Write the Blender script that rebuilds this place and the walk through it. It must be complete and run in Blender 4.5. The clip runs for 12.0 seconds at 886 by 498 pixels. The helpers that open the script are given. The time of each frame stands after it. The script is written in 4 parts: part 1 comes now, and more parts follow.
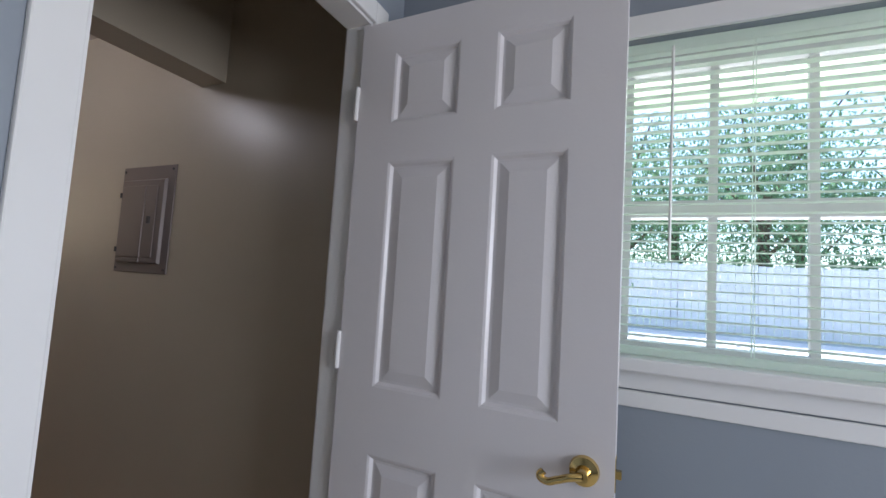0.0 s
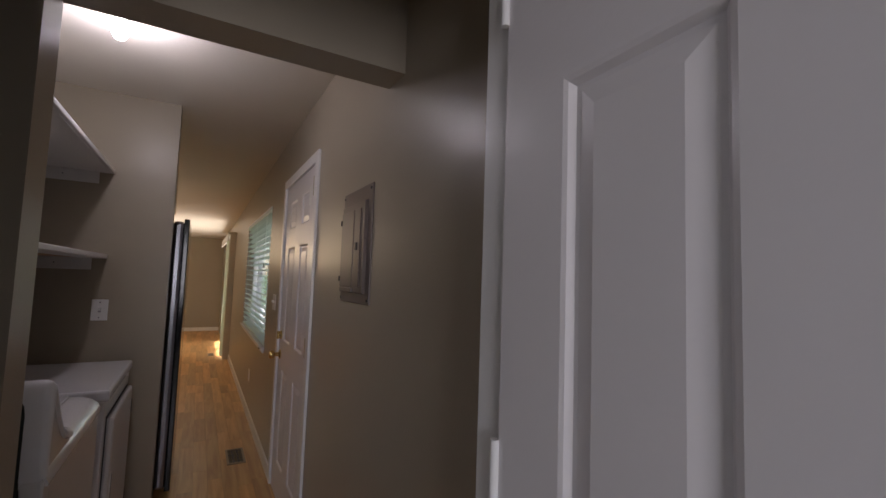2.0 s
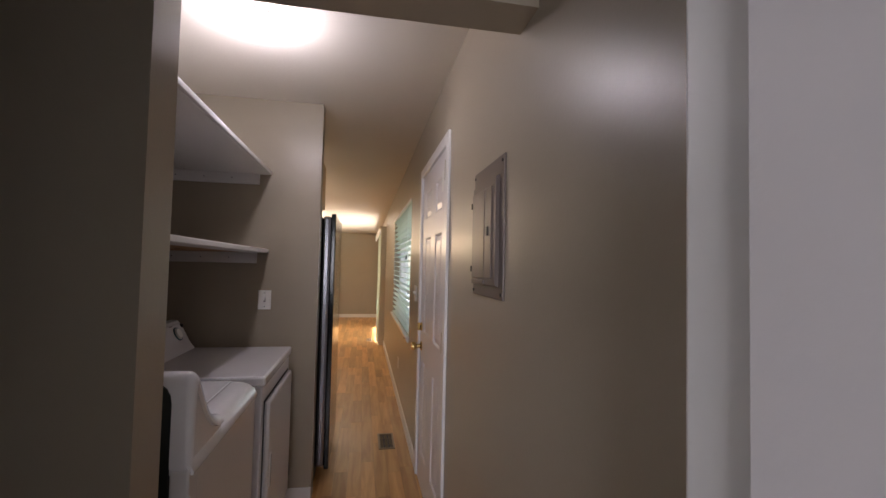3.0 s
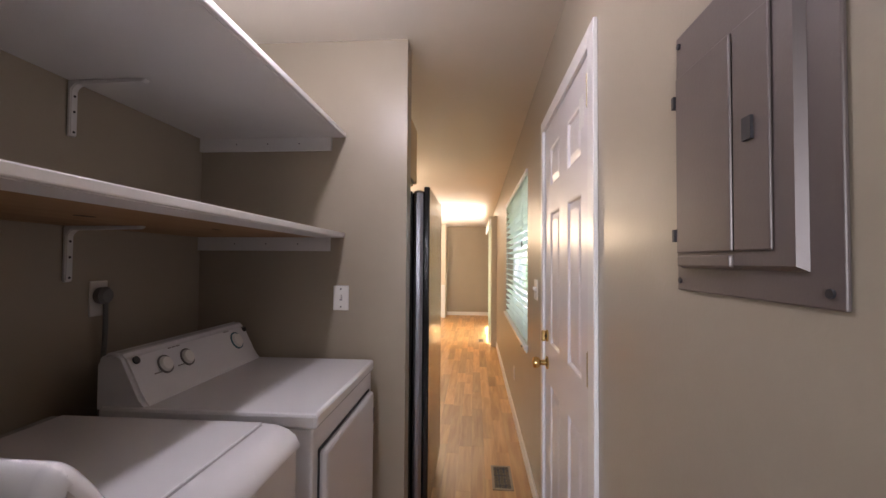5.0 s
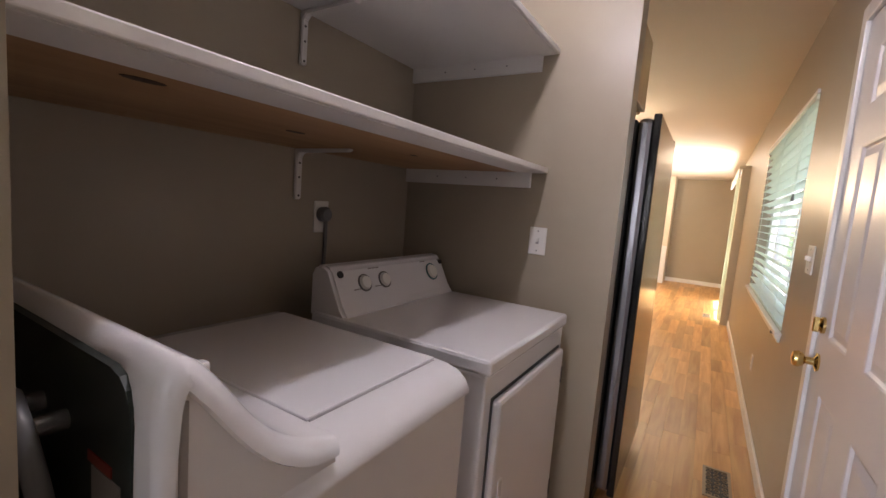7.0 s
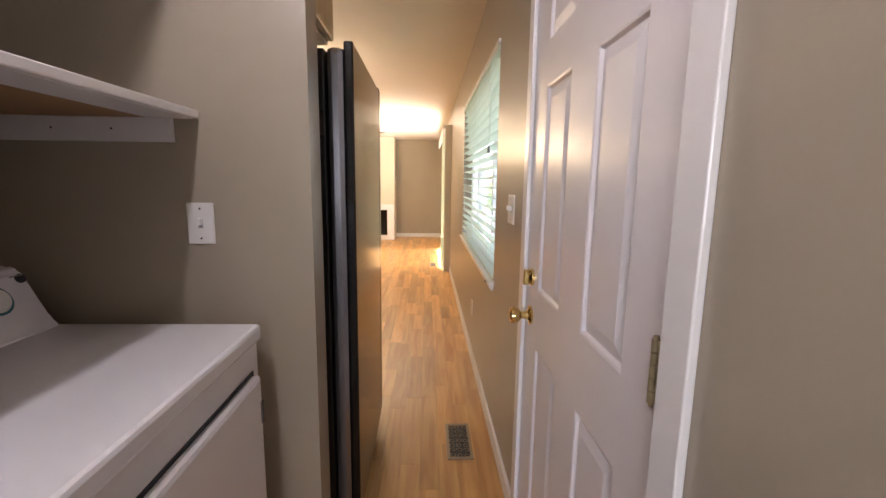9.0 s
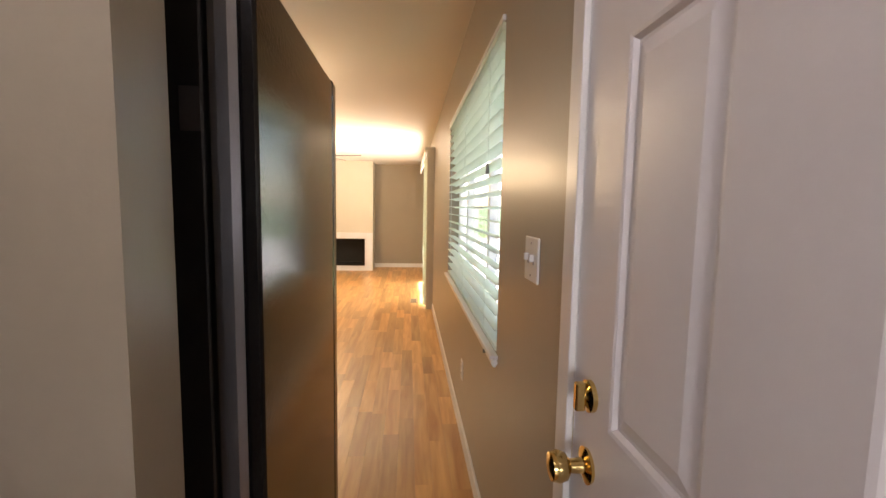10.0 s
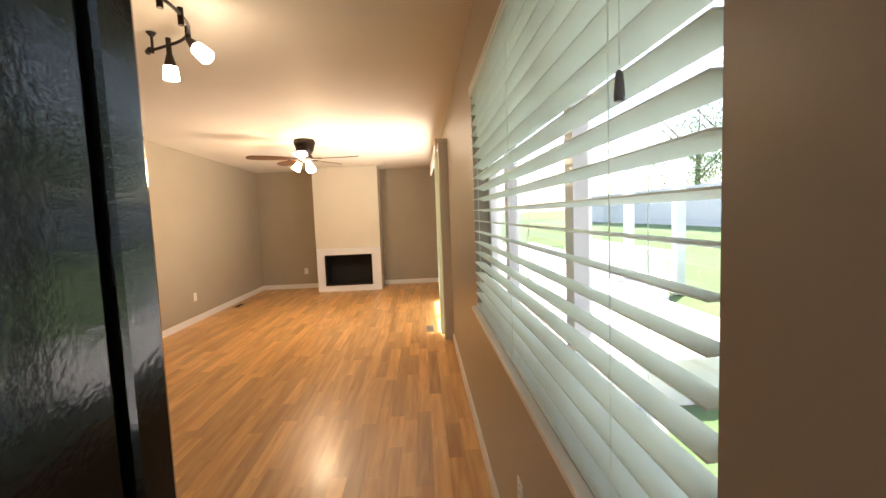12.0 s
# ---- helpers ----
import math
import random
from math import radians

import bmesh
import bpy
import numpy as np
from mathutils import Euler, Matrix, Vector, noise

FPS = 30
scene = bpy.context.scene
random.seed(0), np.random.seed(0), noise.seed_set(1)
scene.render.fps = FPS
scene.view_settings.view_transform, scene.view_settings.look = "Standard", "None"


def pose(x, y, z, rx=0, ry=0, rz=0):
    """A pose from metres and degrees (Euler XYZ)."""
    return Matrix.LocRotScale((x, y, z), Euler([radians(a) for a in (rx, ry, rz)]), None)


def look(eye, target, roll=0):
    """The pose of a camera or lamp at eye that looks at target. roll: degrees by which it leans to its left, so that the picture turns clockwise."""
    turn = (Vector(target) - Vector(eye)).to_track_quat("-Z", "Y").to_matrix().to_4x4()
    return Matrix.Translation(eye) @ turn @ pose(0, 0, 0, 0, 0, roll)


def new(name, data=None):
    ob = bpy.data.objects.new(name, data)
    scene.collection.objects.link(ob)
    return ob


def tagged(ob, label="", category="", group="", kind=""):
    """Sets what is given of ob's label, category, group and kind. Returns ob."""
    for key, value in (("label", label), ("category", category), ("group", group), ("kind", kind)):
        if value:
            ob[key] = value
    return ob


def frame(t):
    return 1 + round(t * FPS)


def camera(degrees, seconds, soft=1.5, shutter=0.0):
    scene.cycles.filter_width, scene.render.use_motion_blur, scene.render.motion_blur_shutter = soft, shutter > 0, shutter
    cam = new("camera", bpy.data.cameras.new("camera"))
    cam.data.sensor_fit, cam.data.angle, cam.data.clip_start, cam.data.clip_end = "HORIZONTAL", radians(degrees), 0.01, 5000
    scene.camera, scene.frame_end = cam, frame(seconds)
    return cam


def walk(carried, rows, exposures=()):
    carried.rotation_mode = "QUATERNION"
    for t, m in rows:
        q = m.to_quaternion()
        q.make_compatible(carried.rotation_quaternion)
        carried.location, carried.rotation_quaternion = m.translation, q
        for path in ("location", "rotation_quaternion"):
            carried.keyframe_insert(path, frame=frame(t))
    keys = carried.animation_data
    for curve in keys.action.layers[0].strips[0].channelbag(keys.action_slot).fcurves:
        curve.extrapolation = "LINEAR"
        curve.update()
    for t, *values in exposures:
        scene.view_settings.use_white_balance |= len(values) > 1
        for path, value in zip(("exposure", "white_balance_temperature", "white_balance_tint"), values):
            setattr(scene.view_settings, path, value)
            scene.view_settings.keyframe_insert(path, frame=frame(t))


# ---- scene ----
cam = camera(91.5, 12.0)
PATH = [
    (0, (-0.72, 0.792, 1.344), (-1.548, 2.607, 1.494), 3.5),
    (0.3, (-0.706, 0.904, 1.379), (-1.39, 2.781, 1.464), 3.8),
    (0.5, (-0.702, 0.992, 1.395), (-1.466, 2.838, 1.496), 2.9),
    (1, (-0.725, 1.187, 1.398), (-1.902, 2.799, 1.533), 4.7),
    (1.5, (-0.826, 1.309, 1.394), (-2.306, 2.645, 1.551), 4.2),
    (2, (-0.949, 1.347, 1.402), (-2.688, 2.326, 1.546), 2.0),
    (2.5, (-1.044, 1.407, 1.406), (-2.962, 1.963, 1.524), 2.2),
    (4.5, (-1.743, 1.519, 1.364), (-3.738, 1.663, 1.394), -0.0),
    (5, (-1.927, 1.511, 1.351), (-3.921, 1.363, 1.407), 0.4),
    (5.5, (-2.062, 1.457, 1.341), (-3.96, 0.83, 1.391), 1.8),
    (6, (-2.092, 1.476, 1.265), (-3.777, 0.407, 1.129), 4.2),
    (6.5, (-2.121, 1.491, 1.283), (-3.766, 0.375, 1.063), 4.3),
    (8.5, (-2.431, 1.49, 1.325), (-4.413, 1.323, 1.12), 1.4),
    (9, (-2.671, 1.513, 1.302), (-4.645, 1.591, 0.992), 0.8),
    (9.5, (-2.982, 1.553, 1.318), (-4.961, 1.628, 1.039), 1.4),
    (10, (-3.328, 1.538, 1.322), (-5.312, 1.698, 1.131), 1.0),
    (10.5, (-3.604, 1.556, 1.317), (-5.585, 1.748, 1.115), 1.0),
    (11, (-3.9, 1.602, 1.33), (-5.89, 1.722, 1.169), 0.9),
    (11.2, (-4.027, 1.61, 1.318), (-6.014, 1.727, 1.125), -0.3),
    (11.5, (-4.201, 1.606, 1.323), (-6.19, 1.745, 1.16), 0.5),
    (12, (-4.426, 1.571, 1.313), (-6.418, 1.665, 1.154), -2.2),
]
EXPOSURES = [(0.0, 2.0, 6100, 9), (0.7, 1.8, 6100, 9), (1.3, 1.1, 6350, 13), (2.5, 1.8, 6550, 15), (4.5, 2.95, 6400, 16), (6.0, 3.0, 6550, 15),
             (6.5, 3.05, 6600, 15), (8.5, 3.2, 6600, 15), (9.5, 3.05, 6700, 15), (10.5, 2.8, 7300, 14), (12.0, 2.45, 7000, 15)]
walk(cam, [(t, look(eye, target, roll)) for t, eye, target, roll in PATH], EXPOSURES)


# ---- world and sun ----
world = bpy.data.worlds.new("world")
scene.world = world
world.use_nodes = True
wn = world.node_tree
sky = wn.nodes.new("ShaderNodeTexSky")
sky.sky_type, sky.sun_disc = "NISHITA", False
sky.sun_elevation, sky.sun_rotation = radians(60), radians(315)
wn.links.new(sky.outputs[0], wn.nodes["Background"].inputs[0])
wn.nodes["Background"].inputs[1].default_value = 0.15


def lamp(name, kind, place, energy, colour=(1, 1, 1), size=0.05):
    data = bpy.data.lights.new(name, kind)
    data.energy, data.color = energy, colour
    if kind == "POINT":
        data.shadow_soft_size = size
    ob = new(name, data)
    ob.location = place
    return ob


sun = lamp("sun", "SUN", (0, 0, 10), 5.0, (1.0, 0.95, 0.88))
sun.data.angle = radians(0.5)
az, el = radians(315), radians(60)
sun.rotation_mode = "QUATERNION"
sun.rotation_quaternion = Vector((math.sin(az) * math.cos(el), math.cos(az) * math.cos(el), math.sin(el))).to_track_quat("Z", "Y")
WARM = (1.0, 0.74, 0.44)
COOL = (0.94, 0.87, 1.0)
LIVING_W, TRACK_W, LAUNDRY_W = 12, 0.9, 1.65

# added fill lamp at an unseen east opening, brightens the bedroom door and walls
data = bpy.data.lights.new("east_fill", "AREA")
data.shape, data.size, data.size_y, data.energy, data.color = "RECTANGLE", 1.1, 1.0, 11, (0.93, 0.92, 1.0)
new("east_fill", data).matrix_world = look((1.64, 0.75, 1.45), (-0.8, 0.75, 1.40))

# area lamp added in the sliding door, stands in for daylight off the bright deck
data = bpy.data.lights.new("sliding_door_bounce", "AREA")
data.shape, data.size, data.size_y, data.energy, data.color, data.spread = "RECTANGLE", 1.9, 0.5, 9, (1.0, 0.93, 0.82), radians(130)
new("sliding_door_bounce", data).matrix_world = look((-10.1, 1.83, 0.55), (-9.9, 0.75, 2.20))

# ---- plan ----
NORTH, CEIL, CEIL_W = 1.86, 2.37, 2.22
BED_X, BED_T = -1.385, 0.075
NEAR_X0, NEAR_X1, NEAR_Y = -2.262, -2.135, 1.025
PART_X0, PART_X1, PART_Y = -3.98, -3.866, 1.2
BACK_Y = 0.22
WEST, SOUTH = -12.8, -1.5


# ---- materials ----
def material(name, colour, rough=0.6, metal=0.0, spread=0.06, scale=3.0, bump=0.0, bump_scale=200.0, coat=0.0, second=None, detail=6.0, through_light=0.0):
    m = bpy.data.materials.new(name)
    m.use_nodes = True
    t = m.node_tree
    b = t.nodes["Principled BSDF"]
    b.inputs["Roughness"].default_value, b.inputs["Metallic"].default_value = rough, metal
    b.inputs["Coat Weight"].default_value = coat
    b.inputs["Coat Roughness"].default_value = 0.12
    co = t.nodes.new("ShaderNodeTexCoord")
    n = t.nodes.new("ShaderNodeTexNoise")
    n.inputs["Scale"].default_value, n.inputs["Detail"].default_value = scale, detail
    t.links.new(co.outputs["Object"], n.inputs["Vector"])
    r = t.nodes.new("ShaderNodeValToRGB")
    c = Vector(colour)
    d = Vector(second) if second else c * (1 - 2.2 * spread)
    r.color_ramp.elements[0].position, r.color_ramp.elements[1].position = 0.15, 0.85
    r.color_ramp.elements[0].color, r.color_ramp.elements[1].color = (*d, 1), (*c, 1)
    t.links.new(n.outputs[0], r.inputs[0])
    t.links.new(r.outputs[0], b.inputs["Base Color"])
    g = t.nodes.new("ShaderNodeTexNoise")
    g.inputs["Scale"].default_value = scale * 2
    t.links.new(co.outputs["Object"], g.inputs["Vector"])
    mr = t.nodes.new("ShaderNodeMapRange")
    mr.inputs[3].default_value, mr.inputs[4].default_value = max(0.0, rough - 0.025), min(1.0, rough + 0.025)
    t.links.new(g.outputs[0], mr.inputs[0])
    t.links.new(mr.outputs[0], b.inputs["Roughness"])
    if bump:
        f = t.nodes.new("ShaderNodeTexNoise")
        f.inputs["Scale"].default_value, f.inputs["Detail"].default_value = bump_scale, 3
        t.links.new(co.outputs["Object"], f.inputs["Vector"])
        u = t.nodes.new("ShaderNodeBump")
        u.inputs["Strength"].default_value, u.inputs["Distance"].default_value = bump, 0.002
        t.links.new(f.outputs[0], u.inputs["Height"])
        t.links.new(u.outputs[0], b.inputs["Normal"])
    if through_light:
        tr, mx = t.nodes.new("ShaderNodeBsdfTranslucent"), t.nodes.new("ShaderNodeMixShader")
        t.links.new(r.outputs[0], tr.inputs["Color"])
        mx.inputs[0].default_value = through_light
        t.links.new(b.outputs[0], mx.inputs[1])
        t.links.new(tr.outputs[0], mx.inputs[2])
        t.links.new(mx.outputs[0], t.nodes["Material Output"].inputs["Surface"])
    return m


def wood(name, light, dark, rough=0.3, along="X", coat=0.3, vary=0.35, grain=1.0):
    """Wood with long grain; each object is a little lighter or darker."""
    m = bpy.data.materials.new(name)
    m.use_nodes = True
    t = m.node_tree
    b = t.nodes["Principled BSDF"]
    b.inputs["Roughness"].default_value = rough
    b.inputs["Coat Weight"].default_value = coat
    b.inputs["Coat Roughness"].default_value = 0.15
    co, mp = t.nodes.new("ShaderNodeTexCoord"), t.nodes.new("ShaderNodeMapping")
    s = {"X": (1.2, 14, 14), "Z": (14, 14, 1.2), "Y": (14, 1.2, 14)}[along]
    mp.inputs["Scale"].default_value = [v * grain for v in s]
    info, isl = t.nodes.new("ShaderNodeObjectInfo"), t.nodes.new("ShaderNodeNewGeometry")
    add = t.nodes.new("ShaderNodeMath")
    add.operation = "ADD"
    t.links.new(info.outputs["Random"], add.inputs[0])
    t.links.new(isl.outputs["Random Per Island"], add.inputs[1])
    fr = t.nodes.new("ShaderNodeMath")
    fr.operation = "FRACT"
    t.links.new(add.outputs[0], fr.inputs[0])
    t.links.new(co.outputs["Object"], mp.inputs["Vector"])
    mul = t.nodes.new("ShaderNodeMath")
    mul.operation = "MULTIPLY"
    mul.inputs[1].default_value = 37.0
    t.links.new(fr.outputs[0], mul.inputs[0])
    n = t.nodes.new("ShaderNodeTexNoise")
    n.noise_dimensions = "4D"
    n.inputs["Scale"].default_value, n.inputs["Detail"].default_value, n.inputs["Distortion"].default_value = 1.6, 8, 0.6
    t.links.new(mp.outputs[0], n.inputs["Vector"])
    t.links.new(mul.outputs[0], n.inputs["W"])
    r = t.nodes.new("ShaderNodeValToRGB")
    r.color_ramp.elements[0].position, r.color_ramp.elements[1].position = 0.32, 0.66
    r.color_ramp.elements[0].color, r.color_ramp.elements[1].color = (*dark, 1), (*light, 1)
    t.links.new(n.outputs[0], r.inputs[0])
    h = t.nodes.new("ShaderNodeHueSaturation")
    mr = t.nodes.new("ShaderNodeMapRange")
    mr.inputs[3].default_value, mr.inputs[4].default_value = 1 - vary, 1 + vary
    t.links.new(fr.outputs[0], mr.inputs[0])
    t.links.new(mr.outputs[0], h.inputs["Value"])
    t.links.new(r.outputs[0], h.inputs["Color"])
    t.links.new(h.outputs[0], b.inputs["Base Color"])
    u = t.nodes.new("ShaderNodeBump")
    u.inputs["Strength"].default_value, u.inputs["Distance"].default_value = 0.12, 0.001
    t.links.new(n.outputs[0], u.inputs["Height"])
    t.links.new(u.outputs[0], b.inputs["Normal"])
    return m


def glow(name, colour, strength):
    m = bpy.data.materials.new(name)
    m.use_nodes = True
    b = m.node_tree.nodes["Principled BSDF"]
    b.inputs["Base Color"].default_value = (0.9, 0.9, 0.9, 1)
    b.inputs["Emission Color"].default_value, b.inputs["Emission Strength"].default_value = (*colour, 1), strength
    return m


def clear(name, rough=0.0):
    m = bpy.data.materials.new(name)
    m.use_nodes = True
    b = m.node_tree.nodes["Principled BSDF"]
    b.inputs["Roughness"].default_value, b.inputs["Transmission Weight"].default_value = rough, 1.0
    b.inputs["IOR"].default_value = 1.45
    return m


TAUPE = material("taupe wall paint", (0.38, 0.33, 0.255), 0.335, bump=0.15, bump_scale=90, spread=0.03)
CREAM = material("cream wall paint", (0.66, 0.61, 0.50), 0.5, bump=0.2, bump_scale=90, spread=0.03)
BLUE = material("blue grey wall paint", (0.27, 0.30, 0.34), 0.45, bump=0.2, bump_scale=90, spread=0.03)
CEILING = material("ceiling paint", (0.76, 0.71, 0.62), 0.66, bump=0.35, bump_scale=60, spread=0.02)
WHITE = material("white gloss paint", (0.78, 0.77, 0.76), 0.3, spread=0.03, bump=0.08, bump_scale=60)
DOOR = material("white door paint", (0.72, 0.69, 0.70), 0.31, spread=0.012, scale=2, bump=0.12, bump_scale=120)
SHELF = material("white shelf paint", (0.77, 0.76, 0.75), 0.5, spread=0.04, bump=0.3, bump_scale=40)
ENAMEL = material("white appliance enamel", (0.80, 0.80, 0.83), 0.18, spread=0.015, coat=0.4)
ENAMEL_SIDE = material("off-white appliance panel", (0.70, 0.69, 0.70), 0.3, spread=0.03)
# grey that paints the shade in narrow gaps: console slot, lid seam, switch slot
GAP_SHADE = material("grey gap shade", (0.36, 0.35, 0.36), 0.45)
PLASTIC = material("white plastic", (0.82, 0.81, 0.78), 0.35, spread=0.02)
GREY_PLASTIC = material("grey plastic", (0.16, 0.16, 0.16), 0.45)
STEEL = material("grey panel metal", (0.165, 0.135, 0.125), 0.36, metal=0.2, spread=0.08, bump=0.1)
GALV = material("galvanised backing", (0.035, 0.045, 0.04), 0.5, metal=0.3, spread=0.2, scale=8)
BRASS = material("polished brass", (0.75, 0.55, 0.22), 0.14, metal=1.0, spread=0.08, scale=20)
OLDBRASS = material("worn brass", (0.50, 0.42, 0.25), 0.4, metal=0.6, spread=0.2, scale=40)
DARKMETAL = material("dark bronze", (0.035, 0.025, 0.02), 0.35, metal=0.8)
BLACK = material("black gloss enamel", (0.004, 0.004, 0.0045), 0.11, bump=0.16, bump_scale=110, spread=0.1)
TAUPE.node_tree.nodes["Principled BSDF"].inputs["Specular IOR Level"].default_value = 0.32
BLACK.node_tree.nodes["Principled BSDF"].inputs["IOR"].default_value = 1.45
BLACKSIDE = material("black textured side", (0.008, 0.008, 0.009), 0.45, bump=0.3, bump_scale=150)
SILVER = material("silver door trim", (0.30, 0.30, 0.33), 0.25, metal=0.85)
SOOT = material("sooty firebox", (0.010, 0.009, 0.008), 0.6, spread=0.3, scale=9)
RAWWOOD = wood("raw pine", (0.42, 0.25, 0.12), (0.30, 0.16, 0.07), 0.6, "X", 0.0, 0.1, 0.5)
KNOT = material("dark knot", (0.07, 0.035, 0.018), 0.6, spread=0.2, scale=60)
OAK = wood("oak floorboard", (0.66, 0.38, 0.14), (0.46, 0.215, 0.066), 0.34, "X", 0.10, 0.22)
CABINET = wood("honey maple", (0.60, 0.43, 0.20), (0.48, 0.31, 0.13), 0.35, "Z", 0.2, 0.08)
BLADE = wood("dark walnut", (0.10, 0.045, 0.02), (0.05, 0.02, 0.012), 0.3, "X", 0.3, 0.1)
VENT = material("bronze register", (0.06, 0.045, 0.03), 0.4, metal=0.6)
VENT_FRAME = material("tan register frame", (0.36, 0.27, 0.17), 0.4)
SLAT = material("off-white blind slat", (0.88, 0.94, 0.87), 0.4, spread=0.01, through_light=0.6)
GLASS = clear("window glass")
BULB = glow("lit bulb", (1.0, 0.86, 0.68), 6)
BULBCOOL = glow("lit laundry bulb", (0.93, 0.95, 1.0), 18)
LABELGREY = material("dusty label", (0.30, 0.28, 0.27), 0.6)
RED = material("red label", (0.25, 0.03, 0.02), 0.5)
INK = material("dark print", (0.03, 0.03, 0.035), 0.5)
TEAL = material("teal print", (0.03, 0.14, 0.18), 0.5)
AWNING = material("pale green awning", (0.78, 0.88, 0.72), 0.6, through_light=0.65)
CONCRETE = material("pale concrete", (0.76, 0.75, 0.72), 0.85, spread=0.1, scale=2, bump=0.4)
GRASS = material("lawn", (0.10, 0.20, 0.06), 0.9, spread=0.25, scale=4, bump=1.0, bump_scale=60)
FENCE = material("weathered fence", (0.58, 0.62, 0.66), 0.8, spread=0.15, scale=6, bump=0.4)
LEAF = material("green leaves", (0.14, 0.27, 0.15), 0.55, spread=0.2, scale=1.5, through_light=0.5)
BARK = material("bark", (0.12, 0.085, 0.06), 0.9, spread=0.3, scale=12, bump=1.0)
RAILWHITE = material("white painted rail", (0.8, 0.8, 0.8), 0.45)
SIDING = material("outer siding", (0.5, 0.5, 0.48), 0.7)


# ---- mesh helpers ----
def box(bm, lo, hi, bevel=0.0, segments=2):
    """An upright box between two corners."""
    lo, hi = Vector(lo), Vector(hi)
    made = bmesh.ops.create_cube(bm, size=1.0, matrix=Matrix.Translation((lo + hi) / 2) @ Matrix.Diagonal((*(hi - lo), 1)))
    if bevel:
        edges = list({e for v in made["verts"] for e in v.link_edges})
        bmesh.ops.bevel(bm, geom=edges, offset=bevel, segments=segments, affect="EDGES", profile=0.5)


def tube(bm, a, b, r0, r1=None, n=16, caps=True):
    """A round bar from a to b."""
    a, b = Vector(a), Vector(b)
    m = Matrix.Translation((a + b) / 2) @ (b - a).to_track_quat("Z", "Y").to_matrix().to_4x4()
    bmesh.ops.create_cone(bm, cap_ends=caps, segments=n, radius1=r0, radius2=r0 if r1 is None else r1, depth=(b - a).length, matrix=m)


def lathe(bm, profile, place, axis="Z", n=24):
    """Turned shape: profile of (radius, height) about an axis through place."""
    rings = []
    for r, h in profile:
        ring = []
        for i in range(n):
            a = 2 * math.pi * i / n
            c, s = r * math.cos(a), r * math.sin(a)
            p = {"Z": (c, s, h), "Y": (c, h, s), "X": (h, c, s)}[axis]
            ring.append(bm.verts.new(Vector(place) + Vector(p)))
        rings.append(ring)
    for a, b in zip(rings, rings[1:]):
        for i in range(n):
            bm.faces.new((a[i], a[(i + 1) % n], b[(i + 1) % n], b[i]))
    for ring in (rings[0], rings[-1]):
        bm.faces.new(ring)
    bmesh.ops.recalc_face_normals(bm, faces=bm.faces)


def prism(bm, outline, axis, lo, hi):
    """An outline of (u, v) pushed along an axis."""
    def at(u, v, w):
        return {"Y": (u, w, v), "X": (w, u, v), "Z": (u, v, w)}[axis]
    a = [bm.verts.new(at(u, v, lo)) for u, v in outline]
    b = [bm.verts.new(at(u, v, hi)) for u, v in outline]
    n = len(a)
    bm.faces.new(a), bm.faces.new(b)
    for i in range(n):
        bm.faces.new((a[i], a[(i + 1) % n], b[(i + 1) % n], b[i]))
    bmesh.ops.recalc_face_normals(bm, faces=bm.faces)


def cable(name, points, radius, mat, parent=None):
    c = bpy.data.curves.new(name, "CURVE")
    c.dimensions, c.bevel_depth, c.bevel_resolution = "3D", radius, 3
    s = c.splines.new("BEZIER")
    s.bezier_points.add(len(points) - 1)
    for p, q in zip(s.bezier_points, points):
        p.co = q
        p.handle_left_type = p.handle_right_type = "AUTO"
    c.materials.append(mat)
    ob = new(name, c)
    ob.parent = parent
    return ob


def part(name, bm, mat, parent=None, label="", smooth=False):
    me = bpy.data.meshes.new(name)
    bm.to_mesh(me)
    bm.free()
    me.materials.append(mat)
    if smooth:
        me.shade_smooth()
        me.set_sharp_from_angle(angle=radians(40))
    ob = new(name, me)
    ob.parent = parent
    return tagged(ob, label)


def slab(name, lo, hi, mat, parent=None, label="", bevel=0.0):
    bm = bmesh.new()
    box(bm, lo, hi, bevel)
    return part(name, bm, mat, parent, label)


def bar(name, a, b, r, mat, parent=None, label="", r1=None, n=16):
    bm = bmesh.new()
    tube(bm, a, b, r, r1, n)
    return part(name, bm, mat, parent, label, smooth=True)


def turned(name, profile, place, mat, parent=None, label="", axis="Z", n=24):
    bm = bmesh.new()
    lathe(bm, profile, place, axis, n)
    return part(name, bm, mat, parent, label, smooth=True)


def thing(name, place, label, category, group=""):
    ob = new(name)
    ob.location = place
    ob.empty_display_size = 0.1
    return tagged(ob, label, category, group)


def fixed(ob, label=""):
    return tagged(ob, label, "", "", "structure")


def wall(name, along, a0, a1, t0, t1, z1, mat, holes=(), z0=0.0):
    """A wall along x or y from a0 to a1, t0 to t1 thick, with holes (a0, a1, z0, z1)."""
    bm = bmesh.new()
    cuts = sorted({a0, a1, *(h[0] for h in holes), *(h[1] for h in holes)})
    for u, v in zip(cuts, cuts[1:]):
        spans, z = [], z0
        for h in sorted((h for h in holes if h[0] <= u and h[1] >= v), key=lambda h: h[2]):
            if h[2] > z:
                spans.append((z, h[2]))
            z = h[3]
        if z < z1:
            spans.append((z, z1))
        for p, q in spans:
            if along == "x":
                box(bm, (u, t0, p), (v, t1, q))
            else:
                box(bm, (t0, u, p), (t1, v, q))
    return fixed(part(name, bm, mat))


